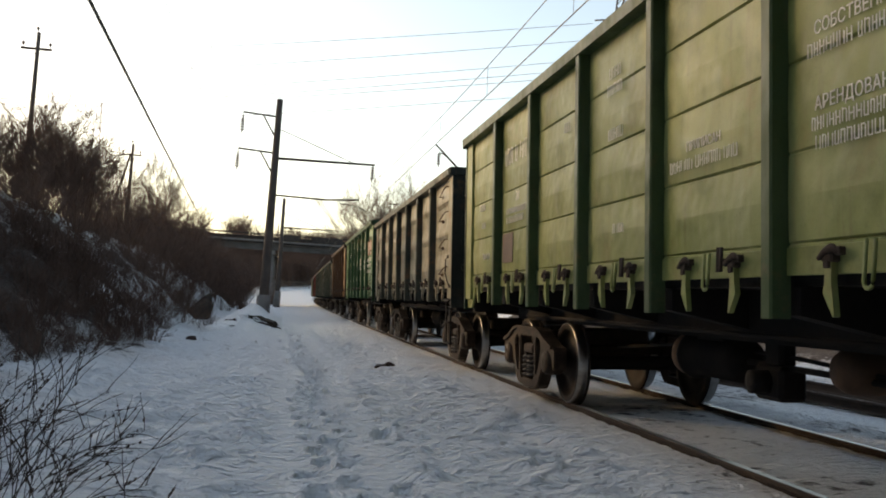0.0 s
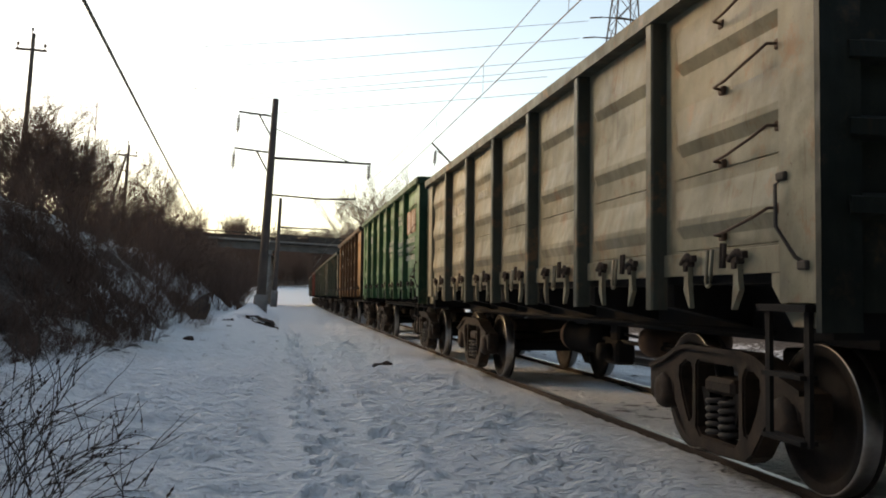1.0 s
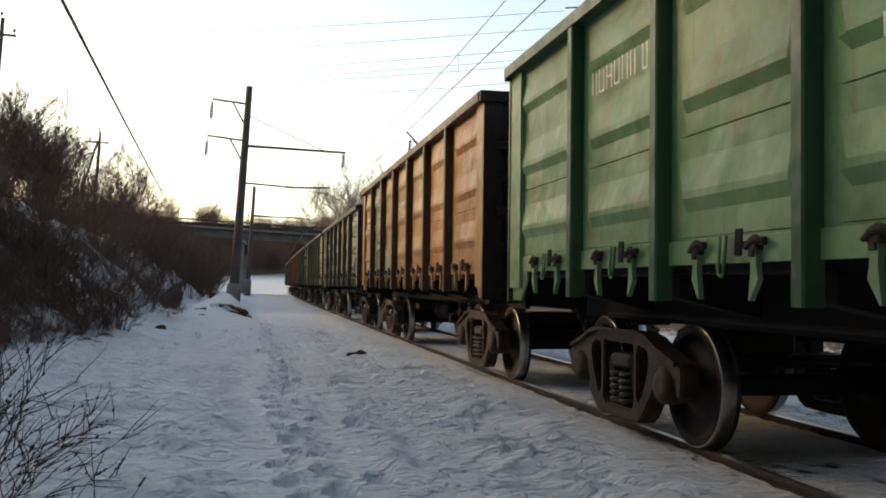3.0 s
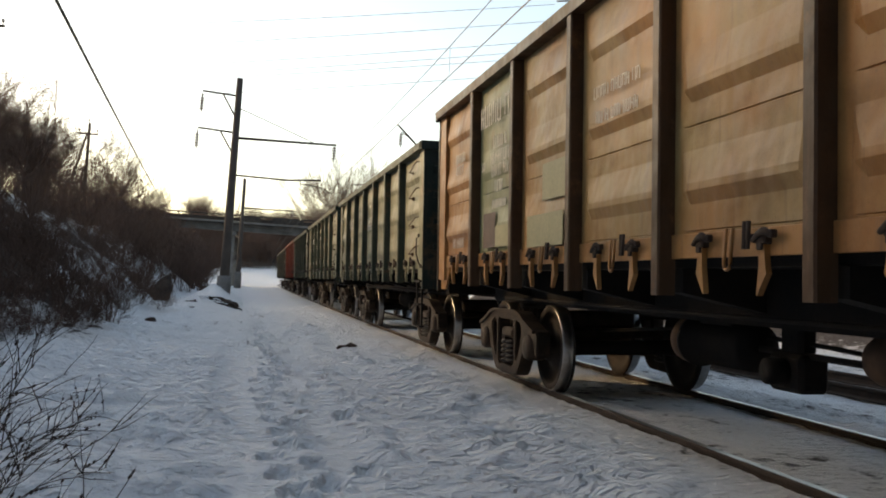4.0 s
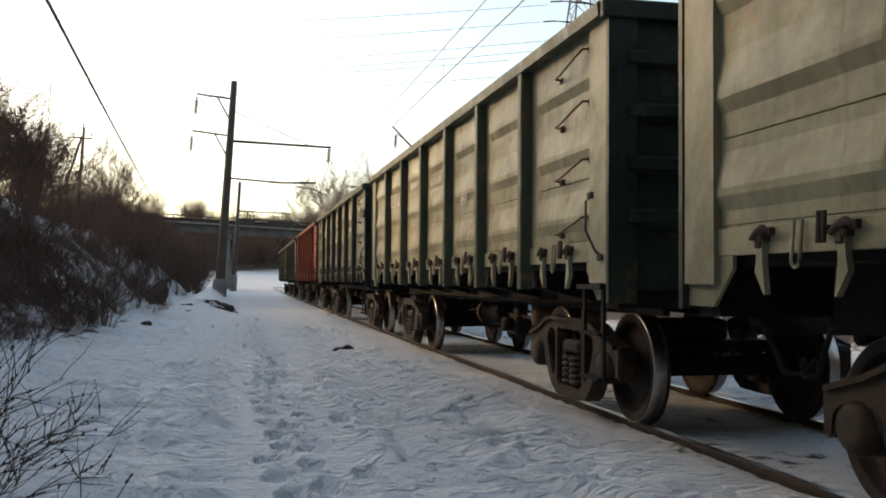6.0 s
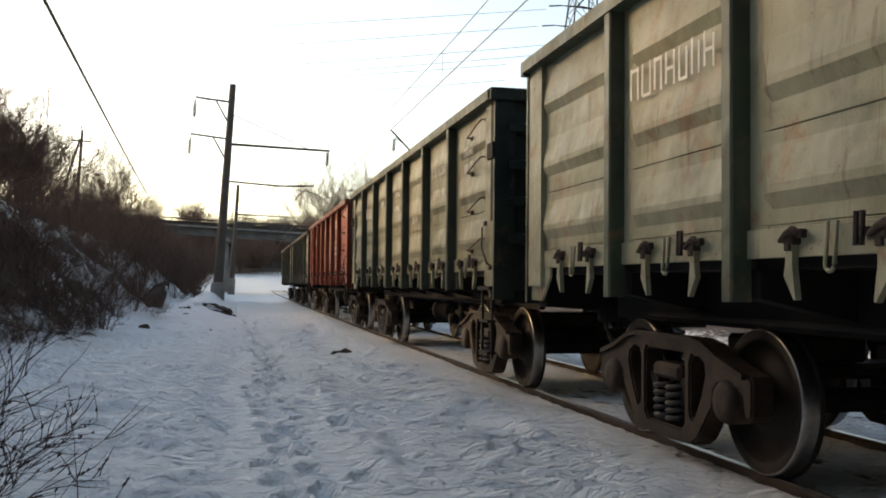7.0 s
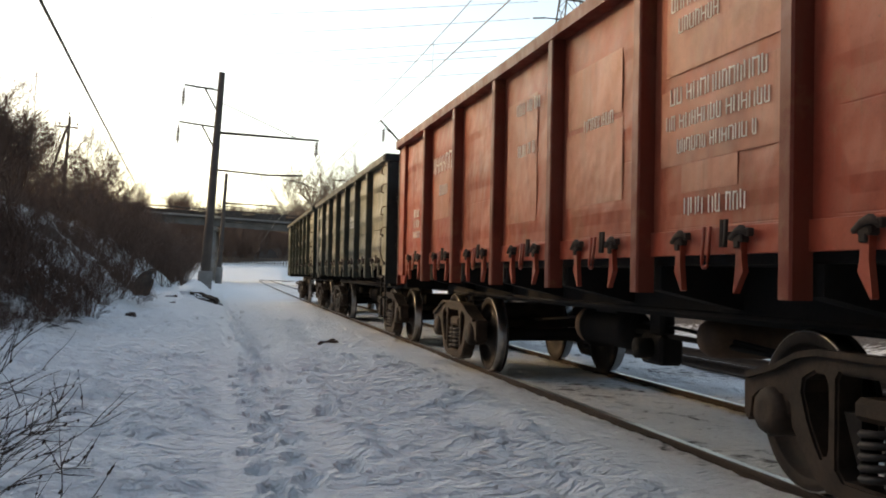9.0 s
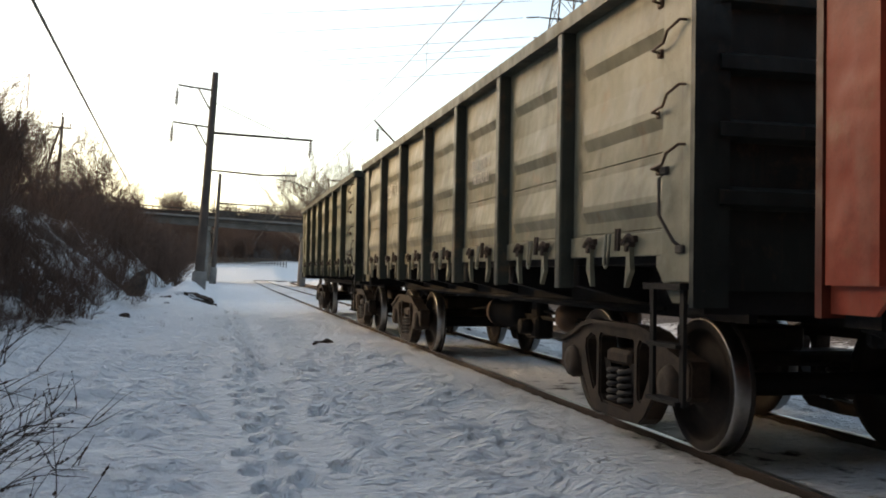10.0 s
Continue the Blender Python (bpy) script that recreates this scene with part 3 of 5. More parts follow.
def brake_hose(end):
    y, d = end * HALF, end
    return tube(bmesh.new(), [(-0.35, y + d * 0.0, 0.98), (-0.36, y + d * 0.2, 0.95), (-0.32, y + d * 0.42, 0.62), (-0.28, y + d * 0.62, 0.6), (-0.25, y + d * 0.7, 0.72)], 0.022, 7)


def floor_plate():
    return boxes((-1.40, 1.40, -HALF + 0.05, HALF - 0.05, 1.36, 1.46))


def centre_sill():
    return boxes((-0.26, 0.26, -HALF, HALF, 0.98, 1.357))


def cross_beam():
    return prism(bmesh.new(), [(-1.43, 1.357), (1.43, 1.357), (1.43, 1.20), (0.5, 1.0), (-0.5, 1.0), (-1.43, 1.20)], 1, -0.1, 0.1)


# hangs extra deep so its black steel fills the shaded gap below
def side_sill(s):
    return boxes((s * 0.80 - 0.03, s * 0.80 + 0.03, -HALF + 0.5, HALF - 0.5, 0.98, 1.357))


def head_beam(s):
    return boxes((-1.42, 1.42, s * (HALF - 0.14) - 0.12, s * (HALF - 0.14) + 0.12, 1.06, 1.355))


def air_tank():
    return lathe(bmesh.new(), [(0.02, -0.48), (0.11, -0.46), (0.15, -0.40), (0.16, -0.36), (0.16, 0.0), (0.166, 0.0), (0.166, 0.04), (0.16, 0.04), (0.16, 0.36), (0.15, 0.40), (0.11, 0.46), (0.02, 0.48)], 0, (-0.16, -1.75, 0.83), 24)


def brake_cylinder():
    """Drum with a bolted end cover and its push rod."""
    bm = lathe(bmesh.new(), [(0.05, -0.52), (0.12, -0.48), (0.18, -0.46), (0.18, 0.36), (0.21, 0.36), (0.21, 0.40), (0.185, 0.41)], 1, (-0.55, 0.1, 0.80), 24)
    tube(bm, [(-0.55, -0.4, 0.80), (-0.5, -1.6, 0.78), (-0.3, -3.2, 0.72)], 0.025, 6)
    box(bm, -0.66, -0.44, -0.2, 0.3, 0.94, 1.02, 0.01)
    return bm


def cylinder_cover():
    return lathe(bmesh.new(), [(0.19, 0.412), (0.19, 0.55), (0.16, 0.60), (0.06, 0.62)], 1, (-0.55, 0.1, 0.80), 24)


def brake_valve():
    bm = boxes((-0.62, -0.40, -1.02, -0.62, 0.54, 0.80), (-0.58, -0.44, -0.95, -0.7, 0.78, 1.0), bevel=0.03)
    lathe(bm, [(0.03, -0.1), (0.09, -0.09), (0.09, 0.06), (0.05, 0.08)], 0, (-0.66, -0.82, 0.68), 14)
    return bm


def air_pipe():
    return tube(bmesh.new(), [(-0.95, -4.9, 1.04), (-0.95, 4.9, 1.04)], 0.02, 6)


def brake_rod():
    bm = bmesh.new()
    tube(bm, [(-0.35, -3.2, 0.72), (-0.5, -1.2, 0.86), (-0.45, 0.6, 0.9), (-0.3, 3.2, 0.72)], 0.018, 6)
    return bm


def text_mesh(words, size):
    cu = bpy.data.curves.new("writing", "FONT")
    cu.body, cu.size, cu.extrude, cu.align_x = words, size, 0.0015, "CENTER"
    cu.resolution_u = 2
    ob = bpy.data.objects.new("writing", cu)
    scene.collection.objects.link(ob)
    me = bpy.data.meshes.new_from_object(ob.evaluated_get(bpy.context.evaluated_depsgraph_get()))
    me.materials.clear()
    me.materials.append(WHITE)
    bpy.data.objects.remove(ob)
    return me


def on_side(ob, y, z, x=-SKIN - 0.026):
    """Lay flat writing on the -x side: its right is towards -y."""
    ob.matrix_basis = pose(x, y, z) @ Matrix(((0, 0, -1, 0), (-1, 0, 0, 0), (0, 1, 0, 0), (0, 0, 0, 1)))


def bars(rows, rg):
    """Illegible stencil writing in rows of (width, height, y, z): each sign is two thin upright bars, some with a cross bar."""
    bm = bmesh.new()
    x0, x1 = -SKIN - 0.029, -SKIN - 0.026
    for w, h, y, z in rows:
        a, end = y + w / 2, y - w / 2
        while a - h * 0.4 > end:
            cw, st = h * rg.uniform(0.42, 0.62), h * 0.10
            top = z + h * rg.uniform(0.93, 1.0)
            box(bm, x0, x1, a - st, a, z + h * rg.uniform(0, 0.12), top)
            box(bm, x0, x1, a - cw, a - cw + st, z, top - h * rg.uniform(0, 0.15))
            if rg.random() < 0.75:
                zc = rg.choice((z, z + h * 0.44, z + h * 0.85))
                box(bm, x0, x1, a - cw + st, a - st, zc, zc + h * 0.09)
            a -= cw + h * (0.2 if rg.random() < 0.86 else 0.6)
    return bm


SHAPES = {}


def shape(key, make, material):
    """Meshes are made once and shared by all wagons."""
    if key not in SHAPES:
        SHAPES[key] = mesh_of(key.split(":")[0], make(), material)
    return SHAPES[key]


def painted(ob, material):
    ob.material_slots[0].link = "OBJECT"
    ob.material_slots[0].material = material
    return ob


WHEELSETS, WAGONS = [], []


def build_wagon(index, label, base, faded, post_base, top, ribbed, rust, dust, irons=True):
    top -= 0.05
    base, faded = tuple(0.64 * c for c in base), tuple(0.75 * c for c in faded)
    body = paint("wagon_paint", base, faded, rust, dust)
    # end walls face away from the sun: their shade is put into this colour
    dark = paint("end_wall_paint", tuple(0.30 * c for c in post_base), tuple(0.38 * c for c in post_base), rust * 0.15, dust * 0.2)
    # post colour, darkened further for the shade on the near faces
    pillar = paint("shaded_pillar_paint", tuple(0.42 * c + 0.14 * d for c, d in zip(post_base, base)), tuple(0.34 * c + 0.20 * d for c, d in zip(post_base, base)), rust * 0.8, dust * 0.6)
    wagon = empty("gondola_wagon", Matrix(), label, "freight wagon", "wagons of the train")
    kind = ("r%g" % ribbed if ribbed else "s") + str(top)
    for k in range(7):
        painted(part("side_panel", shape("side_panel:%d%s" % (k, kind), lambda: side_panel(k, top, ribbed), UNDER), UNDER, wagon), REPAINTED.get((index, k), body))
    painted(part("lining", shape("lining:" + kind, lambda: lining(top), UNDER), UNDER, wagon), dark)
    painted(part("lower_strip", shape("lower_strip", lower_strip, UNDER), UNDER, wagon), body)
    painted(part("far_side_wall", shape("far_side_wall:" + kind, lambda: boxes((SKIN - 0.03, SKIN, -HALF, HALF, 1.46, top - 0.06)), UNDER), UNDER, wagon), body)
    for s in (-1, 1):
        for k in range(8):
            y = min(max(bay_edge(k), 0.1 - HALF), HALF - 0.1)
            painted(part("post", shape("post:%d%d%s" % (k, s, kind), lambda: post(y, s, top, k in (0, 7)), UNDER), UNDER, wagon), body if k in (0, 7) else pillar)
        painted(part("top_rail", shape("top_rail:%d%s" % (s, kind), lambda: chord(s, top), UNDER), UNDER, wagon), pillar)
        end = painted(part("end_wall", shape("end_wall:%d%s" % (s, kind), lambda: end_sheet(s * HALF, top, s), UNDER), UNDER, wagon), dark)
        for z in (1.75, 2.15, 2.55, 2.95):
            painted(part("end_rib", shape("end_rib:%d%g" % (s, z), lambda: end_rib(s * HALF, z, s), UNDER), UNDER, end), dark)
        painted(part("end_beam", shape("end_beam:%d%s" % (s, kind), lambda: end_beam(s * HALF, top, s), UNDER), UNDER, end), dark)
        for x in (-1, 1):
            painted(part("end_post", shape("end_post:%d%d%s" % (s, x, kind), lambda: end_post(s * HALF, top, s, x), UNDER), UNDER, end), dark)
        painted(part("corner_plate", shape("corner_plate:%d" % s, lambda: corner_plate(s), UNDER), UNDER, wagon), body)
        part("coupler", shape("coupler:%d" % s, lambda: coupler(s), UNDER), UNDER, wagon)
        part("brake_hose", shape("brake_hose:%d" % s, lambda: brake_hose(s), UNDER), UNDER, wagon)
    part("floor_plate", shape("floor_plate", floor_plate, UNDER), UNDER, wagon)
    part("centre_sill", shape("centre_sill", centre_sill, UNDER), UNDER, wagon, "grimy steel centre sill, black with painted shade")
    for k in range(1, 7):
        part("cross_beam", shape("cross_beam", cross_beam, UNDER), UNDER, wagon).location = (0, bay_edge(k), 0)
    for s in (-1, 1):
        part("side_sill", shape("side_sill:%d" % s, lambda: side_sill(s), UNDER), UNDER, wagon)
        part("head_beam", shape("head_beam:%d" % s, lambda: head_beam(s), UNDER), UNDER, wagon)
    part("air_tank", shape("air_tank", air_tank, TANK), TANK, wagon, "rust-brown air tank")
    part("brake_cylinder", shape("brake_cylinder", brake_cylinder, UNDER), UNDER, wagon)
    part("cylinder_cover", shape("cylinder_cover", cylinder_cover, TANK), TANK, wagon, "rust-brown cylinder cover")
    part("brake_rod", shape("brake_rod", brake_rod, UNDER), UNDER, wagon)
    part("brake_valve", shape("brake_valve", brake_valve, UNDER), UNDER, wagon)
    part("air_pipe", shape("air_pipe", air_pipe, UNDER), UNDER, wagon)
    for k in range(7):
        y = (k - 3.5) * BAY
        for q, f in ((0, 0.70), (1, 0.30)):
            lug = part("hatch_lug", shape("hatch_lug:%d" % q, lambda: hatch_lug(q), RAIL), RAIL, wagon)
            lug.location = (-SKIN - 0.02, y + f * BAY, 1.475)
            painted(part("hatch_hook", shape("hatch_hook:%d" % q, lambda: hatch_hook(q), UNDER), UNDER, lug), body)
        ob = part("shackle", shape("shackle", shackle, UNDER), UNDER, wagon)
        painted(ob, body)
        ob.location = (-SKIN - 0.02, y + 0.50 * BAY, 1.475)
    if irons:
        spots = [(z, -HALF + 0.07, -HALF + 0.48) for z in (1.98, 2.34, 2.73, 3.05)] if index == 8 else [(z, -HALF + 0.40, -HALF + 1.10) for z in (1.68, 2.14, 2.60, 3.02)]
        for z, y0, y1 in spots:
            part("grab_iron", shape("grab_iron:%g,%g" % (z, y0), lambda: grab_iron(z, y0, y1), TANK), TANK, wagon)
        part("corner_handle", shape("corner_handle", corner_handle, STEEL_DARK), STEEL_DARK, wagon)
        part("ladder_step", shape("ladder_step", ladder_step, UNDER), UNDER, wagon)
    for s in (-1, 1):
        bogie = new("bogie")
        bogie.parent = wagon
        bogie.location = (0, s * BOGIE_Y, DROP)
        part("bolster", shape("bolster", bolster, BOGIE), BOGIE, bogie)
        for q in (-1, 1):
            part("side_frame", shape("side_frame:%d" % q, lambda: side_frame(q), BOGIE), BOGIE, bogie)
            for a in (-0.925, 0.925):
                part("axle_box", shape("axle_box:%d%g" % (q, a), lambda: axle_box(q, a), BOGIE), BOGIE, bogie)
            part("frame_flange", shape("frame_flange:%d" % q, lambda: frame_flange(q), BOGIE), BOGIE, bogie)
            for a in (-0.2, 0.2):
                part("friction_wedge", shape("friction_wedge:%d%g" % (q, a), lambda: friction_wedge(q, a * 1.25), UNDER), UNDER, bogie)
            for a, x in ((-0.12, 1.03), (0.08, 1.03), (-0.02, 0.92)):
                part("spring", shape("spring:%d%g" % (q, a), lambda: coil(q, q * x, a), SPRING), SPRING, bogie)
    for y in AXLES:
        ws = part("wheelset", shape("wheelset", lambda: tube(bmesh.new(), [(x, 0, 0) for x in (-1.1, -0.9, -0.7, -0.5, 0.5, 0.7, 0.9, 1.1)], [0.06, 0.09, 0.1, 0.085, 0.085, 0.1, 0.09, 0.06], 16), UNDER), UNDER, wagon)
        for q in (-1, 1):
            part("wheel", shape("wheel:%d" % q, lambda: wheel_mesh(q), WHEEL), WHEEL, ws)
            part("wheel_rim", shape("wheel_rim:%d" % q, lambda: tread_mesh(q), TREAD), TREAD, ws, "bright worn rim")
        ws.location = (0, y, WHEEL_R + DROP)
        WHEELSETS.append((ws, y))
    WAGONS.append((wagon, index))
    return wagon


OLD_GREEN = paint("old_green_paint", (0.16, 0.18, 0.10), (0.24, 0.25, 0.14), 0.3, 0.4)
PATCHY = paint("patched_brown_paint", (0.29, 0.14, 0.048), (0.26, 0.19, 0.085), 0.35, 0.3)
LIGHT_RED = paint("light_red_paint", (0.27, 0.056, 0.029), (0.34, 0.085, 0.045), 0.15, 0.2)
REPAINTED = {(7, 1): LIGHT_RED, (3, 5): OLD_GREEN, (3, 4): PATCHY, (3, 3): PATCHY, (3, 2): PATCHY, (7, 2): LIGHT_RED, (7, 3): LIGHT_RED, (7, 4): LIGHT_RED}
G_DARK, GREY_DARK = (0.05, 0.085, 0.05), (0.07, 0.08, 0.065)
KINDS = [
    ("light olive green gondola wagon with smooth welded sides and white stencils", (0.27, 0.31, 0.09), (0.34, 0.36, 0.15), (0.05, 0.11, 0.055), 3.68, False, 0.05, 0.2, False),
    ("faded grey-beige gondola wagon with dented ribbed sides", (0.27, 0.25, 0.17), (0.36, 0.32, 0.22), GREY_DARK, 3.43, True, 0.8, 0.5, True),
    ("bright green gondola wagon with ribbed sides and white stencils", (0.12, 0.30, 0.12), (0.22, 0.36, 0.18), (0.04, 0.12, 0.055), 3.66, True, 0.3, 0.25, True),
    ("orange-brown gondola wagon with ribbed sides and green patches", (0.42, 0.18, 0.058), (0.45, 0.235, 0.085), (0.06, 0.04, 0.028), 3.66, True, 0.35, 0.2, False),
    ("faded grey-green gondola wagon with ribbed sides and dark posts", (0.25, 0.25, 0.15), (0.33, 0.31, 0.20), (0.05, 0.075, 0.06), 3.43, True, 0.4, 0.5, True),
    ("pale green-beige gondola wagon with ribbed sides, rusty", (0.33, 0.32, 0.20), (0.40, 0.37, 0.25), (0.06, 0.09, 0.06), 3.43, True, 1.0, 0.4, True),
    ("dull olive-grey gondola wagon with ribbed sides and handrails", (0.22, 0.22, 0.135), (0.27, 0.255, 0.165), (0.045, 0.06, 0.045), 3.43, True, 0.35, 0.4, True),
    ("red oxide gondola wagon with ribbed sides and paint patches", (0.40, 0.058, 0.028), (0.44, 0.085, 0.045), (0.30, 0.065, 0.036), 3.43, 0.25, 0.2, 0.2, True),
    ("pale beige-grey gondola wagon with ribbed sides and dark posts", (0.23, 0.22, 0.15), (0.28, 0.26, 0.185), (0.055, 0.06, 0.05), 3.38, True, 0.2, 0.4, True),
    ("dark olive-grey gondola wagon with ribbed sides, last of the train", (0.24, 0.23, 0.13), (0.30, 0.28, 0.17), (0.05, 0.06, 0.045), 3.40, True, 0.3, 0.4, True),
]
for i, spec in enumerate(KINDS):
    build_wagon(i, *spec)


# ---------------------------------------------------------------- masts, wires and the bridge
def wire(name, pts, r, label, group, sides=4, sag=0.0):
    """A wire hung from point to point."""
    full = []
    for a, b in zip(pts, pts[1:]):
        a, b = Vector(a), Vector(b)
        for k in range(12):
            u = k / 12
            full.append(a.lerp(b, u) - Vector((0, 0, sag * 4 * u * (1 - u))))
    full.append(Vector(pts[-1]))
    ob = new(name, mesh_of(name, tube(bmesh.new(), full, r, sides), WIRE))
    return tagged(ob, label, "wire", group)


def insulator(x, y, z, n=5):
    """A string of bells hanging down from z."""
    prof = [(0.012, 0.0), (0.012, -0.08)]
    for k in range(n):
        w = -0.08 - k * 0.13
        prof += [(0.05, w), (0.125, w - 0.06), (0.12, w - 0.075), (0.03, w - 0.08), (0.03, w - 0.125)]
    prof += [(0.02, -0.08 - n * 0.13 - 0.12)]
    return lathe(bmesh.new(), prof, 2, (x, y, z), 10)


def catenary_mast(x, y, base, top, feeder=True, lean=0.0):
    """Round concrete mast with feeder brackets towards the field and long arms over the track."""
    m = empty("catenary_mast", pose(x, y, base, 0, lean, 0), "tall tapered concrete catenary mast with steel brackets beside the track", "mast", "catenary masts")
    h = top - base
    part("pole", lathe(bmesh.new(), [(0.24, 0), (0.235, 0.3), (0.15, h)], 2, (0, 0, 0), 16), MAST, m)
    part("footing", lathe(bmesh.new(), [(0.34, -1.2), (0.34, 0.45), (0.3, 0.55), (0.24, 0.56)], 2, (0, 0, 0), 8), CONCRETE, m, "pale snow-dusted footing")
    if feeder:
        for z, reach in ((h - 0.88, 1.72), (h - 2.70, 1.82)):
            b = part("feeder_bracket", tube(bmesh.new(), [(-0.12, 0, z), (-reach, 0, z + 0.08), (-reach, 0, z - 0.2)], 0.05, 6), STEEL_DARK, m)
            part("brace", tube(bmesh.new(), [(-0.14, 0, z - 0.95), (-0.75, 0, z + 0.03)], 0.042, 5), STEEL_DARK, b)
            part("insulator", insulator(-reach, 0, z - 0.15), GLASSY, b)
    z = h - 2.95
    arm = part("boom", tube(bmesh.new(), [(0.1, 0, z), (4.95, 0, z + 0.12)], [0.07, 0.055], 8), STEEL_DARK, m)
    part("insulator", insulator(4.85, 0, z + 0.1), GLASSY, arm)
    part("stay_rod", tube(bmesh.new(), [(0.14, 0, h - 1.5), (0.5, 0, h - 1.62), (3.9, 0, z + 0.1)], 0.022, 4), STEEL_DARK, m)
    z = h - 4.78
    low = part("cantilever", tube(bmesh.new(), [(0.1, 0, z), (2.6, 0, z - 0.02), (4.3, 0, z + 0.12)], 0.05, 6), STEEL_DARK, m)
    part("steady_arm", tube(bmesh.new(), [(3.3, 0, z + 0.03), (3.35, 0, z - 0.14), (4.2, 0, z - 0.22), (4.9, 0, z - 0.5)], 0.025, 5), STEEL_DARK, low)
    return m


catenary_mast(-5.20, 47.0, 1.02, 11.3, True, 0.7)
catenary_mast(-4.72, 95.0, 2.0, 11.8, False, 0.3)


def right_mast():
    """Mast behind the train: only its raised strut shows above the wagons."""
    m = empty("catenary_mast", pose(6.3, 50.0, 0.3), "concrete catenary mast behind the train with a slanting strut", "mast", "catenary masts")
    part("pole", lathe(bmesh.new(), [(0.24, 0), (0.17, 7.7)], 2, (0, 0, 0), 14), CONCRETE, m)
    strut = part("strut", tube(bmesh.new(), [(0.0, 0, 7.2), (-2.95, 0, 9.98)], [0.07, 0.05], 6), STEEL_DARK, m)
    part("insulator", insulator(-2.76, 0, 9.6, 5), GLASSY, strut)
    part("hook", tube(bmesh.new(), [(-2.2, 0, 9.28), (-2.76, 0, 9.62)], 0.025, 5), STEEL_DARK, strut)
    part("steady_arm", tube(bmesh.new(), [(0, 0, 6.75), (-5.3, 0, 6.55)], 0.03, 5), STEEL_DARK, m)


right_mast()

CW = [(0, -50, 5.3), (0.0, -2, 5.87), (-0.05, 47, 6.58), (0.3, 95, 7.2), (1.2, 145, 7.8), (2.0, 200, 8.4)]
wire("contact_wire", CW, 0.012, "thin copper contact wire over the train", "overhead line", 5, 0.02)
MW = [(0, -50, 6.7), (0.0, -2, 7.2), (-0.05, 47, 7.72), (0.3, 95, 8.9), (1.2, 145, 9.5), (2.0, 200, 10.1)]
wire("messenger_wire", MW, 0.010, "sagging messenger wire over the train", "overhead line", 5, 0.55)
for k in range(7):
    y = 8 + k * 6.5
    u = (y + 2) / 49
    zc = 5.87 + 0.71 * u - 0.02 * 4 * u * (1 - u)
    zm = 7.2 + 0.52 * u - 0.55 * 4 * u * (1 - u)
    if zm - zc > 0.12:
        wire("dropper", [(-0.05 * u, y, zc), (-0.05 * u, y + 0.05, zm)], 0.006, "thin dropper between the overhead wires", "droppers of the overhead line", 4)
for z in (9.5, 7.75):
    wire("feeder_wire", [(-6.95, -9, z - 0.6), (-6.95, 47, z + 0.05), (-6.5, 95, z + 0.6)], 0.005, "thin feeder wire along the masts", "feeder wires", 4, 0.7)
wire("service_cable", [(-7.64, 0, 6.75), (-8.67, 20, 7.13), (-12.76, 100, 9.3)], 0.042, "black sagging service cable", "cables", 5, 0.12)

PYLON = (36.0, 110.0)


def lattice_pylon(x, y, base, height):
    p = empty("lattice_pylon", pose(x, y, base), "tall steel lattice pylon of a power line", "pylon")

    def half(z):
        return 3.6 * (1 - z / height) + 0.75
    for sx in (-1, 1):
        for sy in (-1, 1):
            part("leg", tube(bmesh.new(), [(sx * half(z), sy * half(z), z) for z in (0, height * 0.5, height)], 0.11, 4), STEEL_DARK, p)
    for k in range(15):
        z0, z1 = height * k / 15, height * (k + 1) / 15
        for s in (-1, 1):
            for a, b in (((-1, s), (1, s)), ((s, -1), (s, 1))):
                bm = bmesh.new()
                tube(bm, [(a[0] * half(z0), a[1] * half(z0), z0), (b[0] * half(z1), b[1] * half(z1), z1)], 0.05, 4)
                part("lattice_bar", bm, STEEL_DARK, p)
                part("lattice_bar", tube(bmesh.new(), [(b[0] * half(z0), b[1] * half(z0), z0), (a[0] * half(z1), a[1] * half(z1), z1)], 0.05, 4), STEEL_DARK, p)
    for z, reach in ((32.6, 2.6), (35.0, 3.6), (37.6, 2.8)):
        for s in (-1, 1):
            arm = part("cross_arm", tube(bmesh.new(), [(0, 0, z), (s * reach, 0, z - 0.1)], [0.16, 0.06], 4), STEEL_DARK, p)
            part("insulator", tube(bmesh.new(), [(s * reach, 0, z - 0.1), (s * (reach + 1.6), 0, z - 0.35)], 0.10, 6), GLASSY, arm)


lattice_pylon(*PYLON, 1.3, 46.0)
for z, dz, dx in ((38.8, -6.0, 4), (36.5, -6.4, 5), (34.2, -6.6, 4), (33.0, -6.6, 4), (31.2, -5.6, 9), (29.2, -5.6, 9)):
    wire("power_line", [(PYLON[0] - dx, 112, z), (-75, 124, z + dz * 2.1)], 0.03, "thin high-voltage line across the sky", "power lines", 4, 1.0)


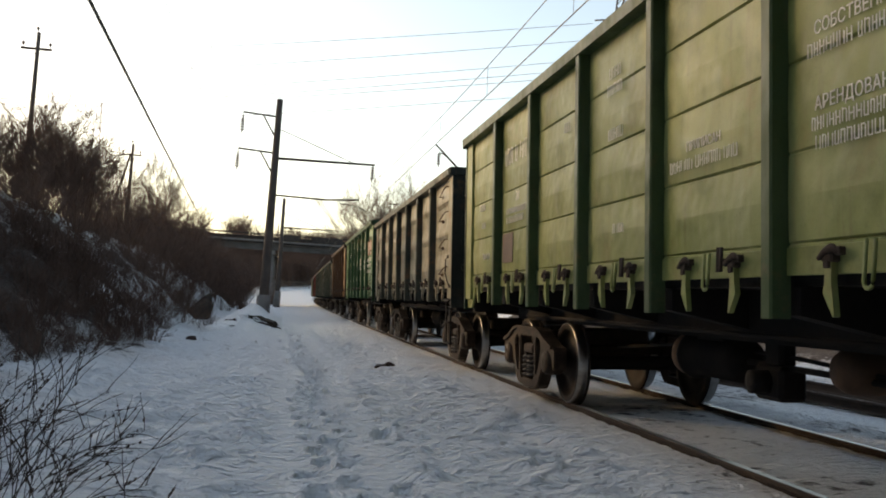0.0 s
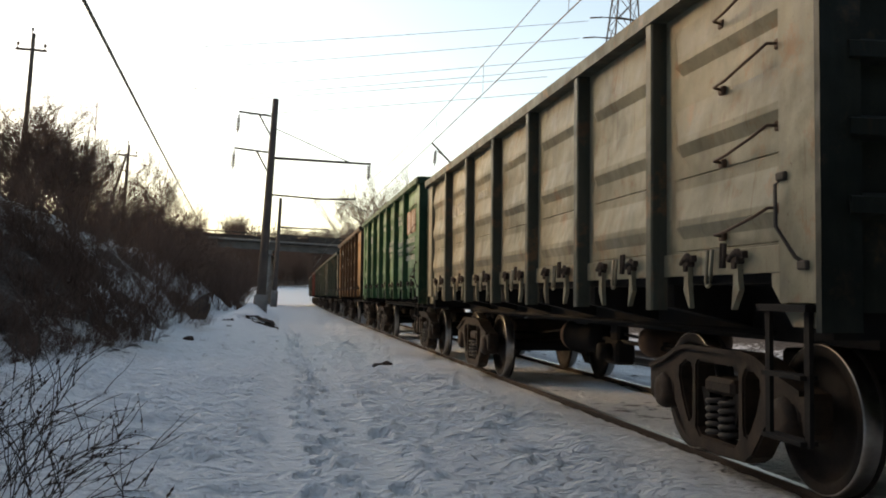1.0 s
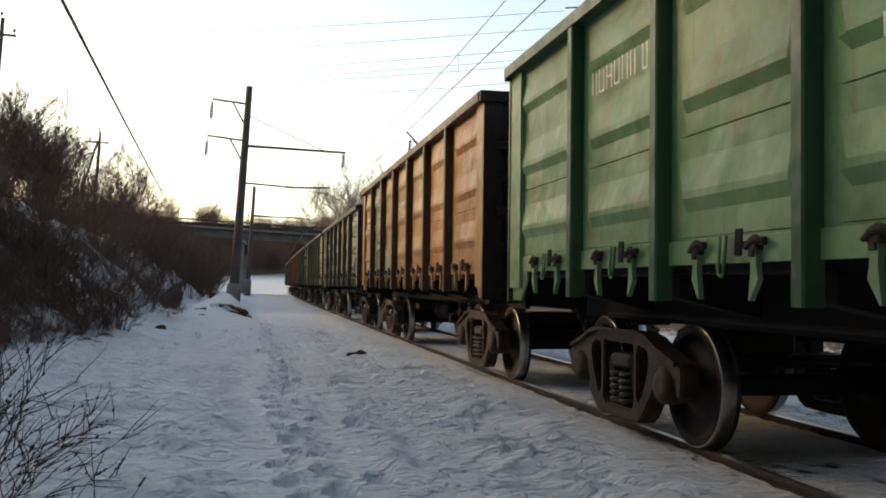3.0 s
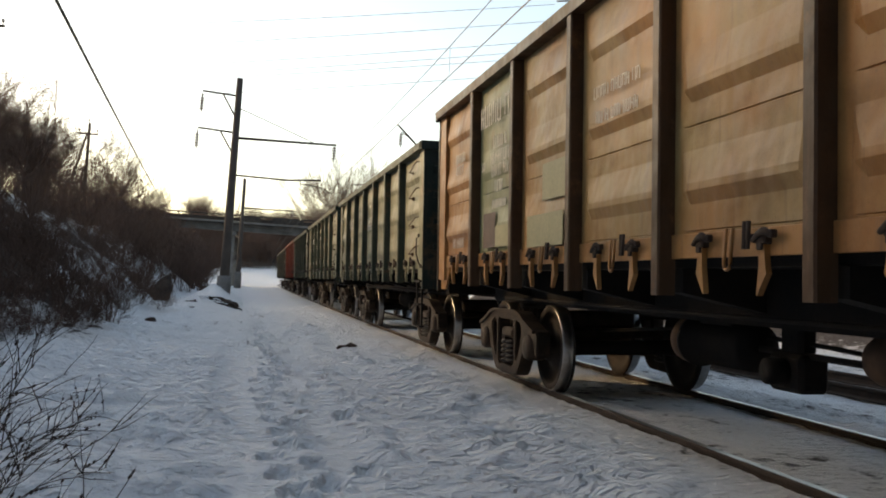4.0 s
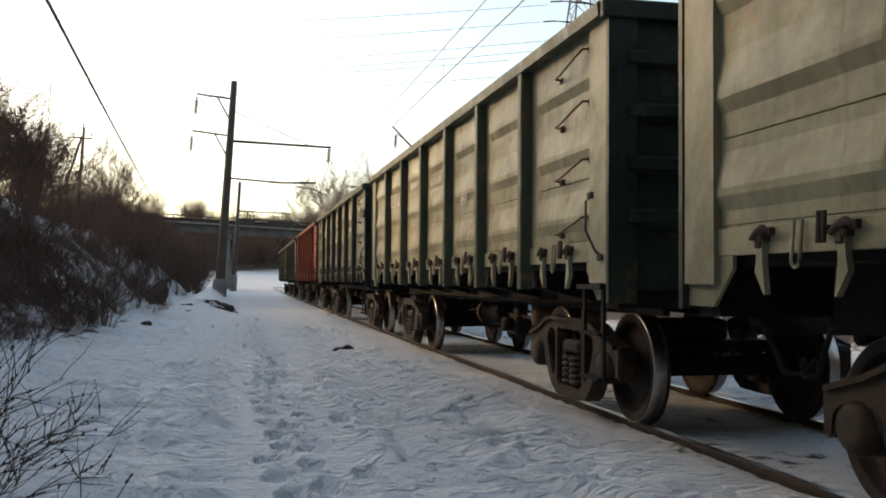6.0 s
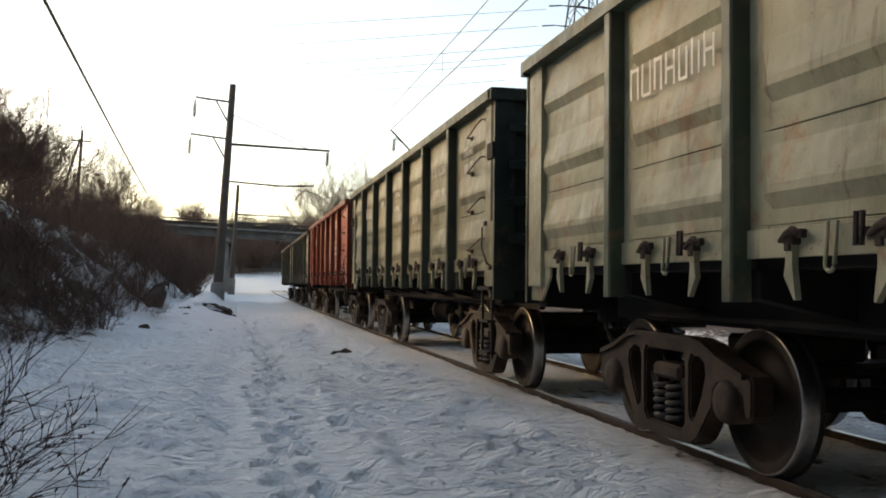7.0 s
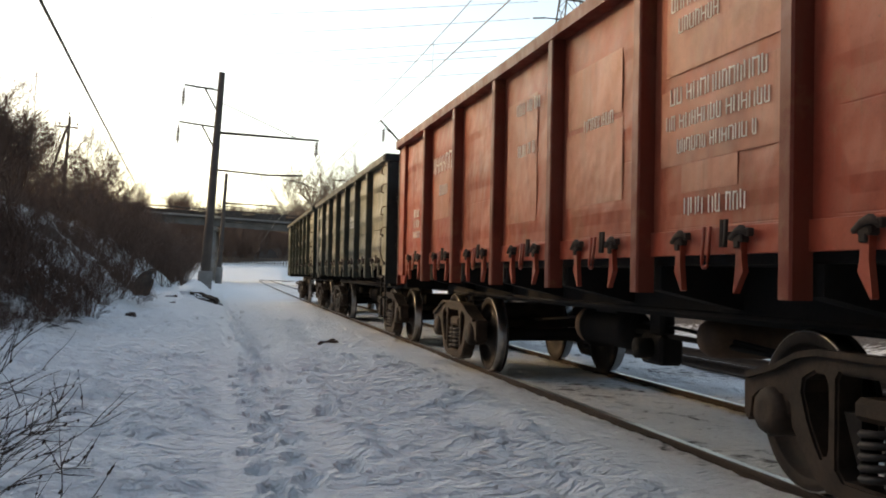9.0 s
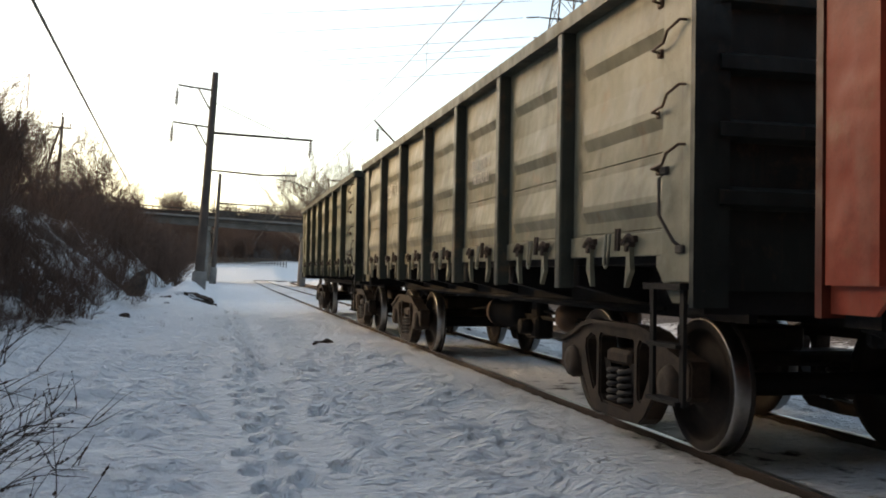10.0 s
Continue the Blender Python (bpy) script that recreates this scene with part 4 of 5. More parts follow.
def road_bridge():
    b = empty("road_bridge", pose(0, 113, 0, 0, 0.45, -4), "grey concrete road bridge over the railway with railings", "bridge")
    part("girder", boxes((-34, 40, -4.5, -3.9, 7.3, 8.19), (-34, 40, -3.9, 4.5, 7.75, 8.15)), BRIDGE, b)
    part("deck_edge", boxes((-34, 40, -5.0, -4.4, 8.192, 8.38)), CONCRETE, b)
    part("road_surface", boxes((-34, 40, -4.4, 4.5, 8.16, 8.25)), ASPHALT, b)
    for z in (8.72, 9.08):
        part("handrail", tube(bmesh.new(), [(-34, -4.8, z), (40, -4.8, z)], 0.075, 5), STEEL_DARK, b)
    part("guard_rail", boxes((-34, 40, -4.0, -3.94, 8.5, 8.8)), STEEL_DARK, b)
    for k in range(50):
        x = -34 + k * 1.5
        part("railing_post", boxes((x - 0.05, x + 0.05, -4.85, -4.75, 8.38, 9.12)), STEEL_DARK, b)
    for x0, x1 in ((-4.35, -2.4), (-0.95, 2.45)):
        scr = part("safety_panel", boxes((x0, x1, -5.06, -4.96, 8.4, 9.05)), STEEL_DARK, b, "dark solid safety panel over the wires")
        for z in (9.55, 10.0):
            part("screen_rail", tube(bmesh.new(), [(x0, -5.0, z), (x1, -5.0, z)], 0.04, 4), STEEL_DARK, scr)
        n = int((x1 - x0) / 0.3)
        for k in range(n + 1):
            x = x0 + (x1 - x0) * k / n
            part("screen_bar", tube(bmesh.new(), [(x, -5.0, 9.03), (x, -5.0, 10.03)], 0.042, 4), STEEL_DARK, scr)
    for x in (-5.6, 5.4):
        for y in (-3.4, 0.2, 3.6):
            part("pier_column", lathe(bmesh.new(), [(0.42, -1.0), (0.42, 6.6)], 2, (x, y, 0.3), 14), CONCRETE, b)
        part("pier_cap", boxes((x - 0.55, x + 0.55, -4.3, 4.3, 6.85, 7.3), bevel=0.05), CONCRETE, b)
    for x in (-17.5, 15.5):
        part("abutment", boxes((x - 1.5, x + 1.5, -4.6, 4.6, 0.0, 7.7)), CONCRETE, b)
    part("road_sign_post", tube(bmesh.new(), [(-4.9, -4.6, 8.3), (-4.9, -4.6, 10.6)], 0.05, 5), STEEL_DARK, b)


road_bridge()


def wooden_pole(x, y, base, top, strut, label):
    p = empty("utility_pole", pose(x, y, base), label, "utility pole", "wooden poles on the bank")
    h = top - base
    part("pole", tube(bmesh.new(), [(0, 0, -0.5), (0.05, 0, h)], [0.12, 0.075], 10), WOOD, p)
    arm = part("crossarm", boxes((-0.6, 0.6, -0.04, 0.04, h - 0.72, h - 0.63)), WOOD, p)
    for k in (-0.52, 0.0, 0.52):
        part("insulator", lathe(bmesh.new(), [(0.02, 0), (0.02, 0.1), (0.06, 0.12), (0.055, 0.22), (0.02, 0.25)], 2, (k, 0, h - 0.63 if k else h), 8), GLASSY, arm)
    if strut:
        part("strut", tube(bmesh.new(), [(-1.6, 0, -0.5), (-0.05, 0, h - 0.6)], [0.09, 0.065], 8), WOOD, p)


wooden_pole(-14.83, 40, 3.6, 11.6, False, "weathered wooden utility pole with a crossarm on the bank")
wooden_pole(-14.0, 60, 4.0, 10.5, True, "weathered wooden pole with a slanting strut on the bank")
wire("telephone_wire", [(-30, 10, 10.5), (-14.83, 40, 11.3), (-14.0, 60, 10.3), (-16, 130, 12)], 0.008, "thin wire between wooden poles", "cables", 4, 0.4)


# ---------------------------------------------------------------- bare woods and brush
def branch_mesh(name, seed, stems, height, spread, levels, kids, thick, material, droop=0.0, segs=3, twist=0.35):
    """Bare branches: every stem forks into thinner and thinner shoots."""
    rg = random.Random(seed)
    verts, faces = [], []

    def bar(pts, radii):
        base = len(verts)
        for i, p in enumerate(pts):
            d = (pts[min(i + 1, len(pts) - 1)] - pts[max(i - 1, 0)])
            d.normalize()
            a = d.orthogonal().normalized()
            b = d.cross(a)
            for k in range(3):
                c = k * math.tau / 3
                verts.append(p + radii[i] * (a * math.cos(c) + b * math.sin(c)))
        for i in range(len(pts) - 1):
            for k in range(3):
                q = base + i * 3
                faces.append((q + k, q + (k + 1) % 3, q + 3 + (k + 1) % 3, q + 3 + k))

    def grow(p, d, length, r, level):
        pts, radii = [p.copy()], [r]
        for i in range(segs):
            d = (d + Vector((rg.uniform(-1, 1), rg.uniform(-1, 1), rg.uniform(-0.6, 0.9) - droop)) * twist).normalized()
            p = p + d * (length / segs)
            pts.append(p.copy())
            radii.append(r * (1 - 0.72 * (i + 1) / segs))
        bar(pts, radii)
        if level < levels:
            for k in range(kids):
                u = rg.uniform(0.25, 1.0)
                i = min(segs - 1, int(u * segs))
                start = pts[i].lerp(pts[i + 1], u * segs - i)
                side = Vector((rg.uniform(-1, 1), rg.uniform(-1, 1), rg.uniform(-0.3, 0.8)))
                nd = (pts[i + 1] - pts[i]).normalized() * 0.75 + side * 0.75
                grow(start, nd.normalized(), length * rg.uniform(0.42, 0.68), max(r * 0.5, 0.0035), level + 1)

    for s in range(stems):
        a = rg.uniform(0, math.tau)
        lean = spread * rg.uniform(0.15, 1.0)
        d = Vector((math.cos(a) * lean, math.sin(a) * lean, 1.0)).normalized()
        start = Vector((math.cos(a), math.sin(a), 0)) * rg.uniform(0, 0.25 * spread)
        grow(start + Vector((0, 0, -0.1)), d, height * rg.uniform(0.55, 0.8), thick * rg.uniform(0.7, 1.0), 0)
    me = bpy.data.meshes.new(name)
    me.from_pydata(verts, [], faces)
    me.materials.append(material)
    return me


SHRUBS = [branch_mesh("shrub", 20 + k, 9, 2.0, 0.75, 2, 6, 0.017, TWIG) for k in range(4)]
TALL = [branch_mesh("tall_shrub", 40 + k, 7, 3.3, 0.6, 3, 5, 0.03, TWIG) for k in range(3)]
WEEDS = [branch_mesh("dry_weed", 60 + k, 10, 0.7, 0.7, 1, 4, 0.006, TWIG) for k in range(3)]

SCRUB = [branch_mesh("low_scrub", 80 + k, 14, 0.75, 1.5, 2, 5, 0.008, TWIG, 0.1) for k in range(4)]

plant_rnd = random.Random(11)


def plant(name, me, x, y, size, label, category, group, sink=0.05, squash=1.0):
    ob = new(name, me)
    ob.matrix_world = pose(x, y, ground_z(x, y) - sink, 0, 0, plant_rnd.uniform(0, 360)) @ Matrix.Diagonal((size, size, size * squash, 1))
    return tagged(ob, label, category, group)


L_SHRUB = "bare brown twiggy shrub on the snowy bank"
# clumps at the foot of the bank
for k in range(28):
    y = plant_rnd.uniform(17.5, 36)
    x = bank_foot(y) - plant_rnd.uniform(-0.2, 2.4)
    plant("shrub", plant_rnd.choice(SHRUBS), x, y, plant_rnd.uniform(0.35, 0.8), L_SHRUB, "shrub", "shrubs of the bank")
# a dark dense clump at the near foot
for k in range(15):
    plant("shrub", plant_rnd.choice(SHRUBS), -8.6 + plant_rnd.gauss(0, 0.75), 20.8 + plant_rnd.gauss(0, 1.6), plant_rnd.uniform(0.6, 0.95), "dense dark bare shrub at the foot of the bank", "shrub", "shrubs of the bank")
# slope and crest
for k in range(32):
    y = plant_rnd.uniform(18, 62)
    x = bank_foot(y) - plant_rnd.uniform(1.6, 9.5)
    plant("shrub", plant_rnd.choice(SHRUBS), x, y, plant_rnd.uniform(0.6, 1.15), L_SHRUB, "shrub", "shrubs of the bank")
# the brown thicket towards the bridge
for k in range(95):
    y = plant_rnd.uniform(38, 108)
    x = bank_foot(y) - plant_rnd.uniform(0.3, 8.5)
    plant("tall_shrub", plant_rnd.choice(TALL), x, y, plant_rnd.uniform(0.75, 1.35) * (0.75 if y < 46 else 1), "tall bare brown shrub in the thicket by the bridge", "shrub", "thicket")
# its tall part, which hides the end of the bridge and sinks towards the mast
for k in range(130):
    y, u = plant_rnd.uniform(50, 97), plant_rnd.random()
    x = -6.5 - 6.5 * u - 0.05 * (y - 60)
    top = (4.1 + 2.9 * u) * (0.55 + 0.45 * y / 65) * plant_rnd.uniform(0.72, 0.95)
    plant("tall_shrub", plant_rnd.choice(TALL), x, y, max(0.5, (top - ground_z(x, y)) / 3.3), "tall bare brown shrub in the thicket by the bridge", "shrub", "thicket")
# low scrub all over the slope
for k in range(110):
    y = 14 + 34 * plant_rnd.random() ** 1.3
    x = bank_foot(y) - 0.25 - 4.6 * plant_rnd.random()
    plant("low_scrub", plant_rnd.choice(SCRUB), x, y, plant_rnd.uniform(0.45, 0.95), "low tangle of dry twigs on the snowy slope", "shrub", "scrub of the slope")
for k in range(90):
    y = plant_rnd.uniform(13, 23)
    x = bank_foot(y) + 0.3 - 3.2 * plant_rnd.random()
    plant("low_scrub", plant_rnd.choice(SCRUB), x, y, plant_rnd.uniform(0.5, 1.0), "low tangle of dry twigs on the snowy slope", "shrub", "scrub of the slope")
# unseen brush beside the view, up the near hillside, added to block the sun
for k in range(30):
    y = plant_rnd.uniform(-6, 24)
    x = bank_foot(y) - plant_rnd.uniform(4.5, 13)
    plant("tall_shrub", plant_rnd.choice(TALL), x, y, plant_rnd.uniform(0.9, 1.4), "tall bare brown shrub on the near hillside", "shrub", "thicket")
for k in range(190):
    y = plant_rnd.uniform(15, 48)
    x = bank_foot(y) + plant_rnd.uniform(-4.5, 0.7)
    plant("dry_weed", plant_rnd.choice(WEEDS), x, y, plant_rnd.uniform(0.5, 1.3), "dry weed stalks poking through the snow", "weed", "dry weeds")
for k in range(26):
    y = plant_rnd.uniform(6.5, 30)
    x = plant_rnd.uniform(-6.6, -3.2)
    plant("dry_weed", plant_rnd.choice(WEEDS), x, y, plant_rnd.uniform(0.10, 0.28), "thin dry grass stalks in the snow", "weed", "dry weeds")


def tree(x, y, seed, height, spread, label, material, kids=6, levels=3, thick=0.09, stems=3, sink=0.1):
    t = empty("bare_tree", pose(x, y, ground_z(x, y) - sink), label, "tree", "bare trees")
    part("trunk", tube(bmesh.new(), [(0, 0, -0.2), (0.05, 0.02, height * 0.12), (0.1, 0, height * 0.22)], [thick * 1.7, thick * 1.4, thick], 10), BARK, t)
    crown = part("crown", branch_mesh("crown", seed, stems, height, spread, levels, kids, thick, material, 0.0, 4, 0.3), material, t)
    crown.location = (0.08, 0, height * 0.12)


for tx, ty, seed, h in ((-10.3, 28, 101, 2.9), (-11.5, 28.6, 109, 2.9), (-12.4, 29.5, 102, 3.0), (-11.9, 34, 106, 2.9), (-13.2, 37, 107, 2.9)):
    tree(tx, ty, seed, h, 1.25, "spreading bare tree with dense fine twigs on the bank", TWIG, 7, 3, 0.042, 9)
tree(-11.9, 55, 103, 5.0, 0.5, "slender bare tree above the thicket", TWIG, 7, 3, 0.05, 4)
tree(-12.2, 66, 104, 4.6, 0.5, "slender bare tree above the thicket", TWIG, 7, 3, 0.05, 4)
tree(10.0, 134, 105, 15.0, 0.8, "large rounded bare tree behind the bridge", PALE_TWIG, 8, 3, 0.14, 16)
WOODS = [branch_mesh("crown", 120 + k, 6, 9.0, 0.6, 2, 8, 0.13, TWIG, 0.0, 3, 0.3) for k in range(3)]
FAR_CROWNS = [branch_mesh("crown", 110 + k, 5, 9.0, 0.55, 2, 7, 0.12, PALE_TWIG, 0.0, 3, 0.3) for k in range(3)]
for k in range(24):
    x = -42 + k * 1.45 + plant_rnd.uniform(-1, 1)
    plant("bare_tree", FAR_CROWNS[k % 3], x - 6, 150 + plant_rnd.uniform(0, 25), plant_rnd.uniform(0.6, 0.95), "bare tree far behind the bridge", "tree", "far trees", 0.2)
for k in range(290):
    x, y = plant_rnd.uniform(-16, 48), plant_rnd.uniform(175, 225)
    plant("bare_tree", WOODS[k % 3], x, y, plant_rnd.uniform(0.4, 0.7), "bare brown tree on the far hillside", "tree", "far woods", 0.2)
# shrubs added behind the train as a screen against the low sky
for k in range(60):
    y = plant_rnd.uniform(2, 105)
    x = plant_rnd.uniform(16.5, 22)
    plant("tall_shrub", plant_rnd.choice(TALL), x, y, plant_rnd.uniform(0.9, 1.4), "tall bare shrub added on the slope behind the train to block sky light", "shrub", "shrubs behind the train")


# brush in the foreground
def near_bush(x, y, seed, stems, height, spread, lean):
    b = empty("foreground_bush", pose(x, y, ground_z(x, y) - 0.05, 0, lean, 0), "thin dark bare bush with dried buds in the snow", "bush", "foreground bushes")
    me = branch_mesh("branch_work", seed, stems, height, spread, 2, 3, 0.0055, BARK, 0.10, 7, 0.17)
    tagged(part("branch_work", me, BARK, b), kind="stuff")
    rg = random.Random(seed)
    bm = bmesh.new()
    vs = me.vertices
    for k in range(130):
        p = vs[rg.randrange(len(vs))].co
        r = rg.uniform(0.003, 0.0075)
        bmesh.ops.create_icosphere(bm, subdivisions=1, radius=r, matrix=Matrix.Translation(p) @ Matrix.Diagonal((1, 1, rg.uniform(1, 2.4), 1)))
    tagged(part("dried_bud", bm, SEED, b), kind="stuff")


near_bush(-5.72, 5.0, 201, 8, 1.15, 0.8, 26)
near_bush(-5.5, 4.6, 202, 7, 1.0, 0.7, 32)
near_bush(-6.05, 6.2, 203, 9, 1.15, 0.8, 14)
near_bush(-6.6, 7.4, 204, 8, 1.0, 0.9, 10)


# far hills and woods
def far_fence():
    f = empty("fence", Matrix(), "wooden post fence along the snowy slope", "fence")
    for k in range(34):
        x, y = -9.0 + 0.5 * k, 172 - 0.10 * k
        z = ground_z(x, y)
        part("fence_post", boxes((x - 0.07, x + 0.07, y - 0.07, y + 0.07, z - 0.3, z + 1.25)), WOOD, f)
    for dz in (0.35, 1.15):
        part("rail", tube(bmesh.new(), [(-9.0 + 0.5 * k, 171.9 - 0.10 * k, ground_z(-9.0 + 0.5 * k, 172 - 0.10 * k) + dz) for k in range(34)], 0.06, 4), WOOD, f)


far_fence()


# ---------------------------------------------------------------- small things on the snow
def lump(name, x, y, size, seed, material, label, category, stretch=(1, 1, 0.6), rot=0, tilt=0):
    bm = bmesh.new()
    bmesh.ops.create_icosphere(bm, subdivisions=3, radius=size)
    for v in bm.verts:
        v.co *= 1 + 0.55 * noise.noise(v.co * (1.6 / size) + Vector((seed, 0, 0))) + 0.25 * noise.noise(v.co * (4 / size) + Vector((0, seed, 0)))
        v.co.x *= stretch[0]
        v.co.y *= stretch[1]
        v.co.z *= stretch[2]
    for fc in bm.faces:
        fc.smooth = False
    ob = new(name, mesh_of(name, bm, material))
    ob.matrix_world = pose(x, y, ground_z(x, y) + size * stretch[2] * 0.25, 0, tilt, rot)
    return tagged(ob, label, category)


lump("clod", -2.38, 17.2, 0.11, 3, SEED, "dark clod of earth lying on the snow", "clod", (1.5, 0.9, 0.75), 20)
lump("clod", -2.56, 17.05, 0.07, 5, SEED, "small dark clod of earth on the snow", "clod")
lump("fallen_log", -4.95, 35.2, 0.3, 6, BARK, "dark fallen log under a cap of snow", "log", (2.2, 0.7, 0.55), -15, 14)
lump("snow_cap", -5.1, 35.35, 0.28, 8, SNOW, "lump of snow on the log", "snow", (2.6, 1.0, 0.5), -15, 14)
lump("stump", -7.45, 37.5, 0.36, 9, BARK, "dark leaning tree stump at the foot of the bank", "stump", (1.1, 0.9, 2.2), 0, 35)
for k in range(5):
    y = plant_rnd.uniform(19, 36)
    x = bank_foot(y) + plant_rnd.uniform(0.1, 1.8)
    lump("earth_clump", x, y, plant_rnd.uniform(0.05, 0.12), 20 + k, SEED, "dark clump of earth and grass in the snow", "clod", (1.6, 1, 0.6), 40 * k)


# ---------------------------------------------------------------- writing on the wagons
def words(wagon, body, size, y, z, proud=0.045):
    ob = part("lettering", text_mesh(body, size), WHITE, wagon, "white stencilled lettering")
    on_side(ob, y, z, -SKIN - proud)


def dashes(wagon, rows, seed, push=0.012):
    bm = bars(rows, random.Random(seed))
    ob = tagged(part("stencil_text", bm, WHITE, wagon, "white illegible stencil marks"), kind="stuff")
    ob.location.x = -push


def patch(wagon, y0, y1, z0, z1, material, x=-SKIN - 0.058):
    part("paint_patch", boxes((x, x + 0.002, y0, y1, z0, z1)), material, wagon, "repainted patch")


def bay_mid(k):
    return (k - 3) * BAY


PURPLE_BROWN = plain("purple_brown_patch", (0.15, 0.105, 0.085), (0.11, 0.085, 0.07), 3, 0.7, 0, 0.001)
PALE_GREEN = plain("pale_green_patch", (0.23, 0.22, 0.115), (0.28, 0.255, 0.14), 2, 0.6, 0, 0.001)
W = [w for w, _ in WAGONS]
# olive wagon: number at the far end, notices in the middle bays
dashes(W[0], [(1.08, 0.22, 3.43, 2.89), (0.85, 0.09, 3.43, 2.17), (0.4, 0.10, 5.25, 2.45), (0.3, 0.09, 5.15, 2.21), (0.3, 0.10, 0.04, 3.13), (0.38, 0.10, 0.04, 2.99), (0.32, 0.10, 0.04, 2.61),
              (0.26, 0.10, 1.34, 2.89), (0.28, 0.08, -0.06, 1.82), (1.0, 0.085, -1.6, 2.16), (0.85, 0.08, -3.3, 2.55), (0.85, 0.075, -3.34, 2.16), (0.7, 0.075, -3.3, 2.06)], 1)
words(W[0], "СОБСТВЕННИК", 0.10, -3.3, 2.67, 0.03)
words(W[0], "ПРИПИСАН", 0.09, -1.6, 2.29, 0.03)
words(W[0], "АРЕНДОВАН", 0.10, -3.24, 2.27, 0.03)
words(W[0], "20", 0.17, 3.37, 2.43, 0.03)
words(W[0], "СРОЧНЫЙ ВОЗВРАТ", 0.095, 3.43, 2.29, 0.03)
words(W[0], "ТАРА 24", 0.12, 5.05, 1.78, 0.03)
patch(W[0], 3.56, 4.09, 1.7, 2.06, PURPLE_BROWN, -SKIN - 0.031)
# grey-beige wagon
dashes(W[1], [(1.1, 0.2, bay_mid(5), 2.5), (0.6, 0.1, bay_mid(4), 2.6)], 2)
# green wagon: emblem and three lines of a company's name in the near bay
patch(W[2], -5.75, -4.45, 2.57, 3.05, BRICKRED, -SKIN - 0.042)
dashes(W[2], [(1.40, 0.12, -5.03, 2.37), (1.40, 0.12, -5.03, 2.19), (1.36, 0.11, -5.03, 2.01), (0.55, 0.10, -3.17, 2.98), (0.65, 0.10, -3.22, 2.86), (0.88, 0.11, -3.34, 2.37), (0.9, 0.07, -3.34, 2.25), (0.75, 0.07, -3.34, 2.16),
              (0.28, 0.08, -1.49, 2.89), (0.9, 0.09, -1.62, 2.5), (1.13, 0.13, -1.63, 2.34), (0.5, 0.12, -1.46, 2.18), (1.2, 0.2, 3.32, 2.82), (0.48, 0.12, 0.1, 2.95), (0.5, 0.12, 0.04, 2.38)], 3)
dashes(W[2], [(0.35, 0.42, -4.84, 2.61), (0.3, 0.42, -5.46, 2.61)], 13, 0.018)
# brown wagon
dashes(W[3], [(1.3, 0.26, bay_mid(5), 3.0), (0.6, 0.14, bay_mid(5) - 0.2, 2.72), (0.8, 0.14, bay_mid(5) - 0.2, 2.55), (0.7, 0.14, bay_mid(5) - 0.2, 2.4), (0.4, 0.14, bay_mid(5) - 0.2, 2.22), (0.6, 0.1, bay_mid(5) - 0.2, 2.05),
              (0.5, 0.12, bay_mid(6), 2.75), (0.4, 0.12, bay_mid(6), 2.6), (0.7, 0.13, bay_mid(6), 1.66), (0.9, 0.1, bay_mid(3), 2.7), (0.8, 0.1, bay_mid(3), 2.5)], 4)
words(W[3], "20", 0.16, bay_mid(5) + 0.5, 2.5)
patch(W[3], 1.09, 1.74, 2.0, 2.34, PALE_GREEN, -SKIN - 0.0405)
patch(W[3], 1.16, 2.2, 1.58, 1.88, PALE_GREEN, -SKIN - 0.0405)
patch(W[3], 3.39, 3.91, 1.62, 2.01, PURPLE_BROWN, -SKIN - 0.0405)
patch(W[3], 2.56, 3.39, 1.62, 1.85, PALE_GREEN, -SKIN - 0.0405)
# grey-green wagon
dashes(W[4], [(1.25, 0.25, bay_mid(5), 2.5), (0.5, 0.2, bay_mid(4) - 0.2, 2.68), (0.6, 0.13, bay_mid(3), 2.45), (0.8, 0.13, bay_mid(3), 2.3)], 5)
words(W[4], "20", 0.14, bay_mid(5), 2.15)
words(W[4], "69", 0.22, bay_mid(4) + 0.3, 2.66)
words(W[4], "ПРОБЕГ", 0.10, bay_mid(3), 2.78)
dashes(W[5], [(1.2, 0.24, bay_mid(5), 2.55), (0.6, 0.12, bay_mid(4), 2.7), (0.8, 0.12, bay_mid(3), 2.6), (0.4, 0.12, bay_mid(2), 2.2)], 6)
dashes(W[6], [(1.2, 0.24, bay_mid(5), 2.6), (0.35, 0.14, bay_mid(4), 2.7), (0.6, 0.12, bay_mid(3), 2.75), (0.6, 0.12, bay_mid(3), 2.5), (0.5, 0.1, bay_mid(2), 2.2), (0.9, 0.13, bay_mid(1), 2.75), (0.8, 0.12, bay_mid(1), 2.45), (0.4, 0.12, bay_mid(0), 2.8), (0.4, 0.12, bay_mid(0), 2.6)], 7)
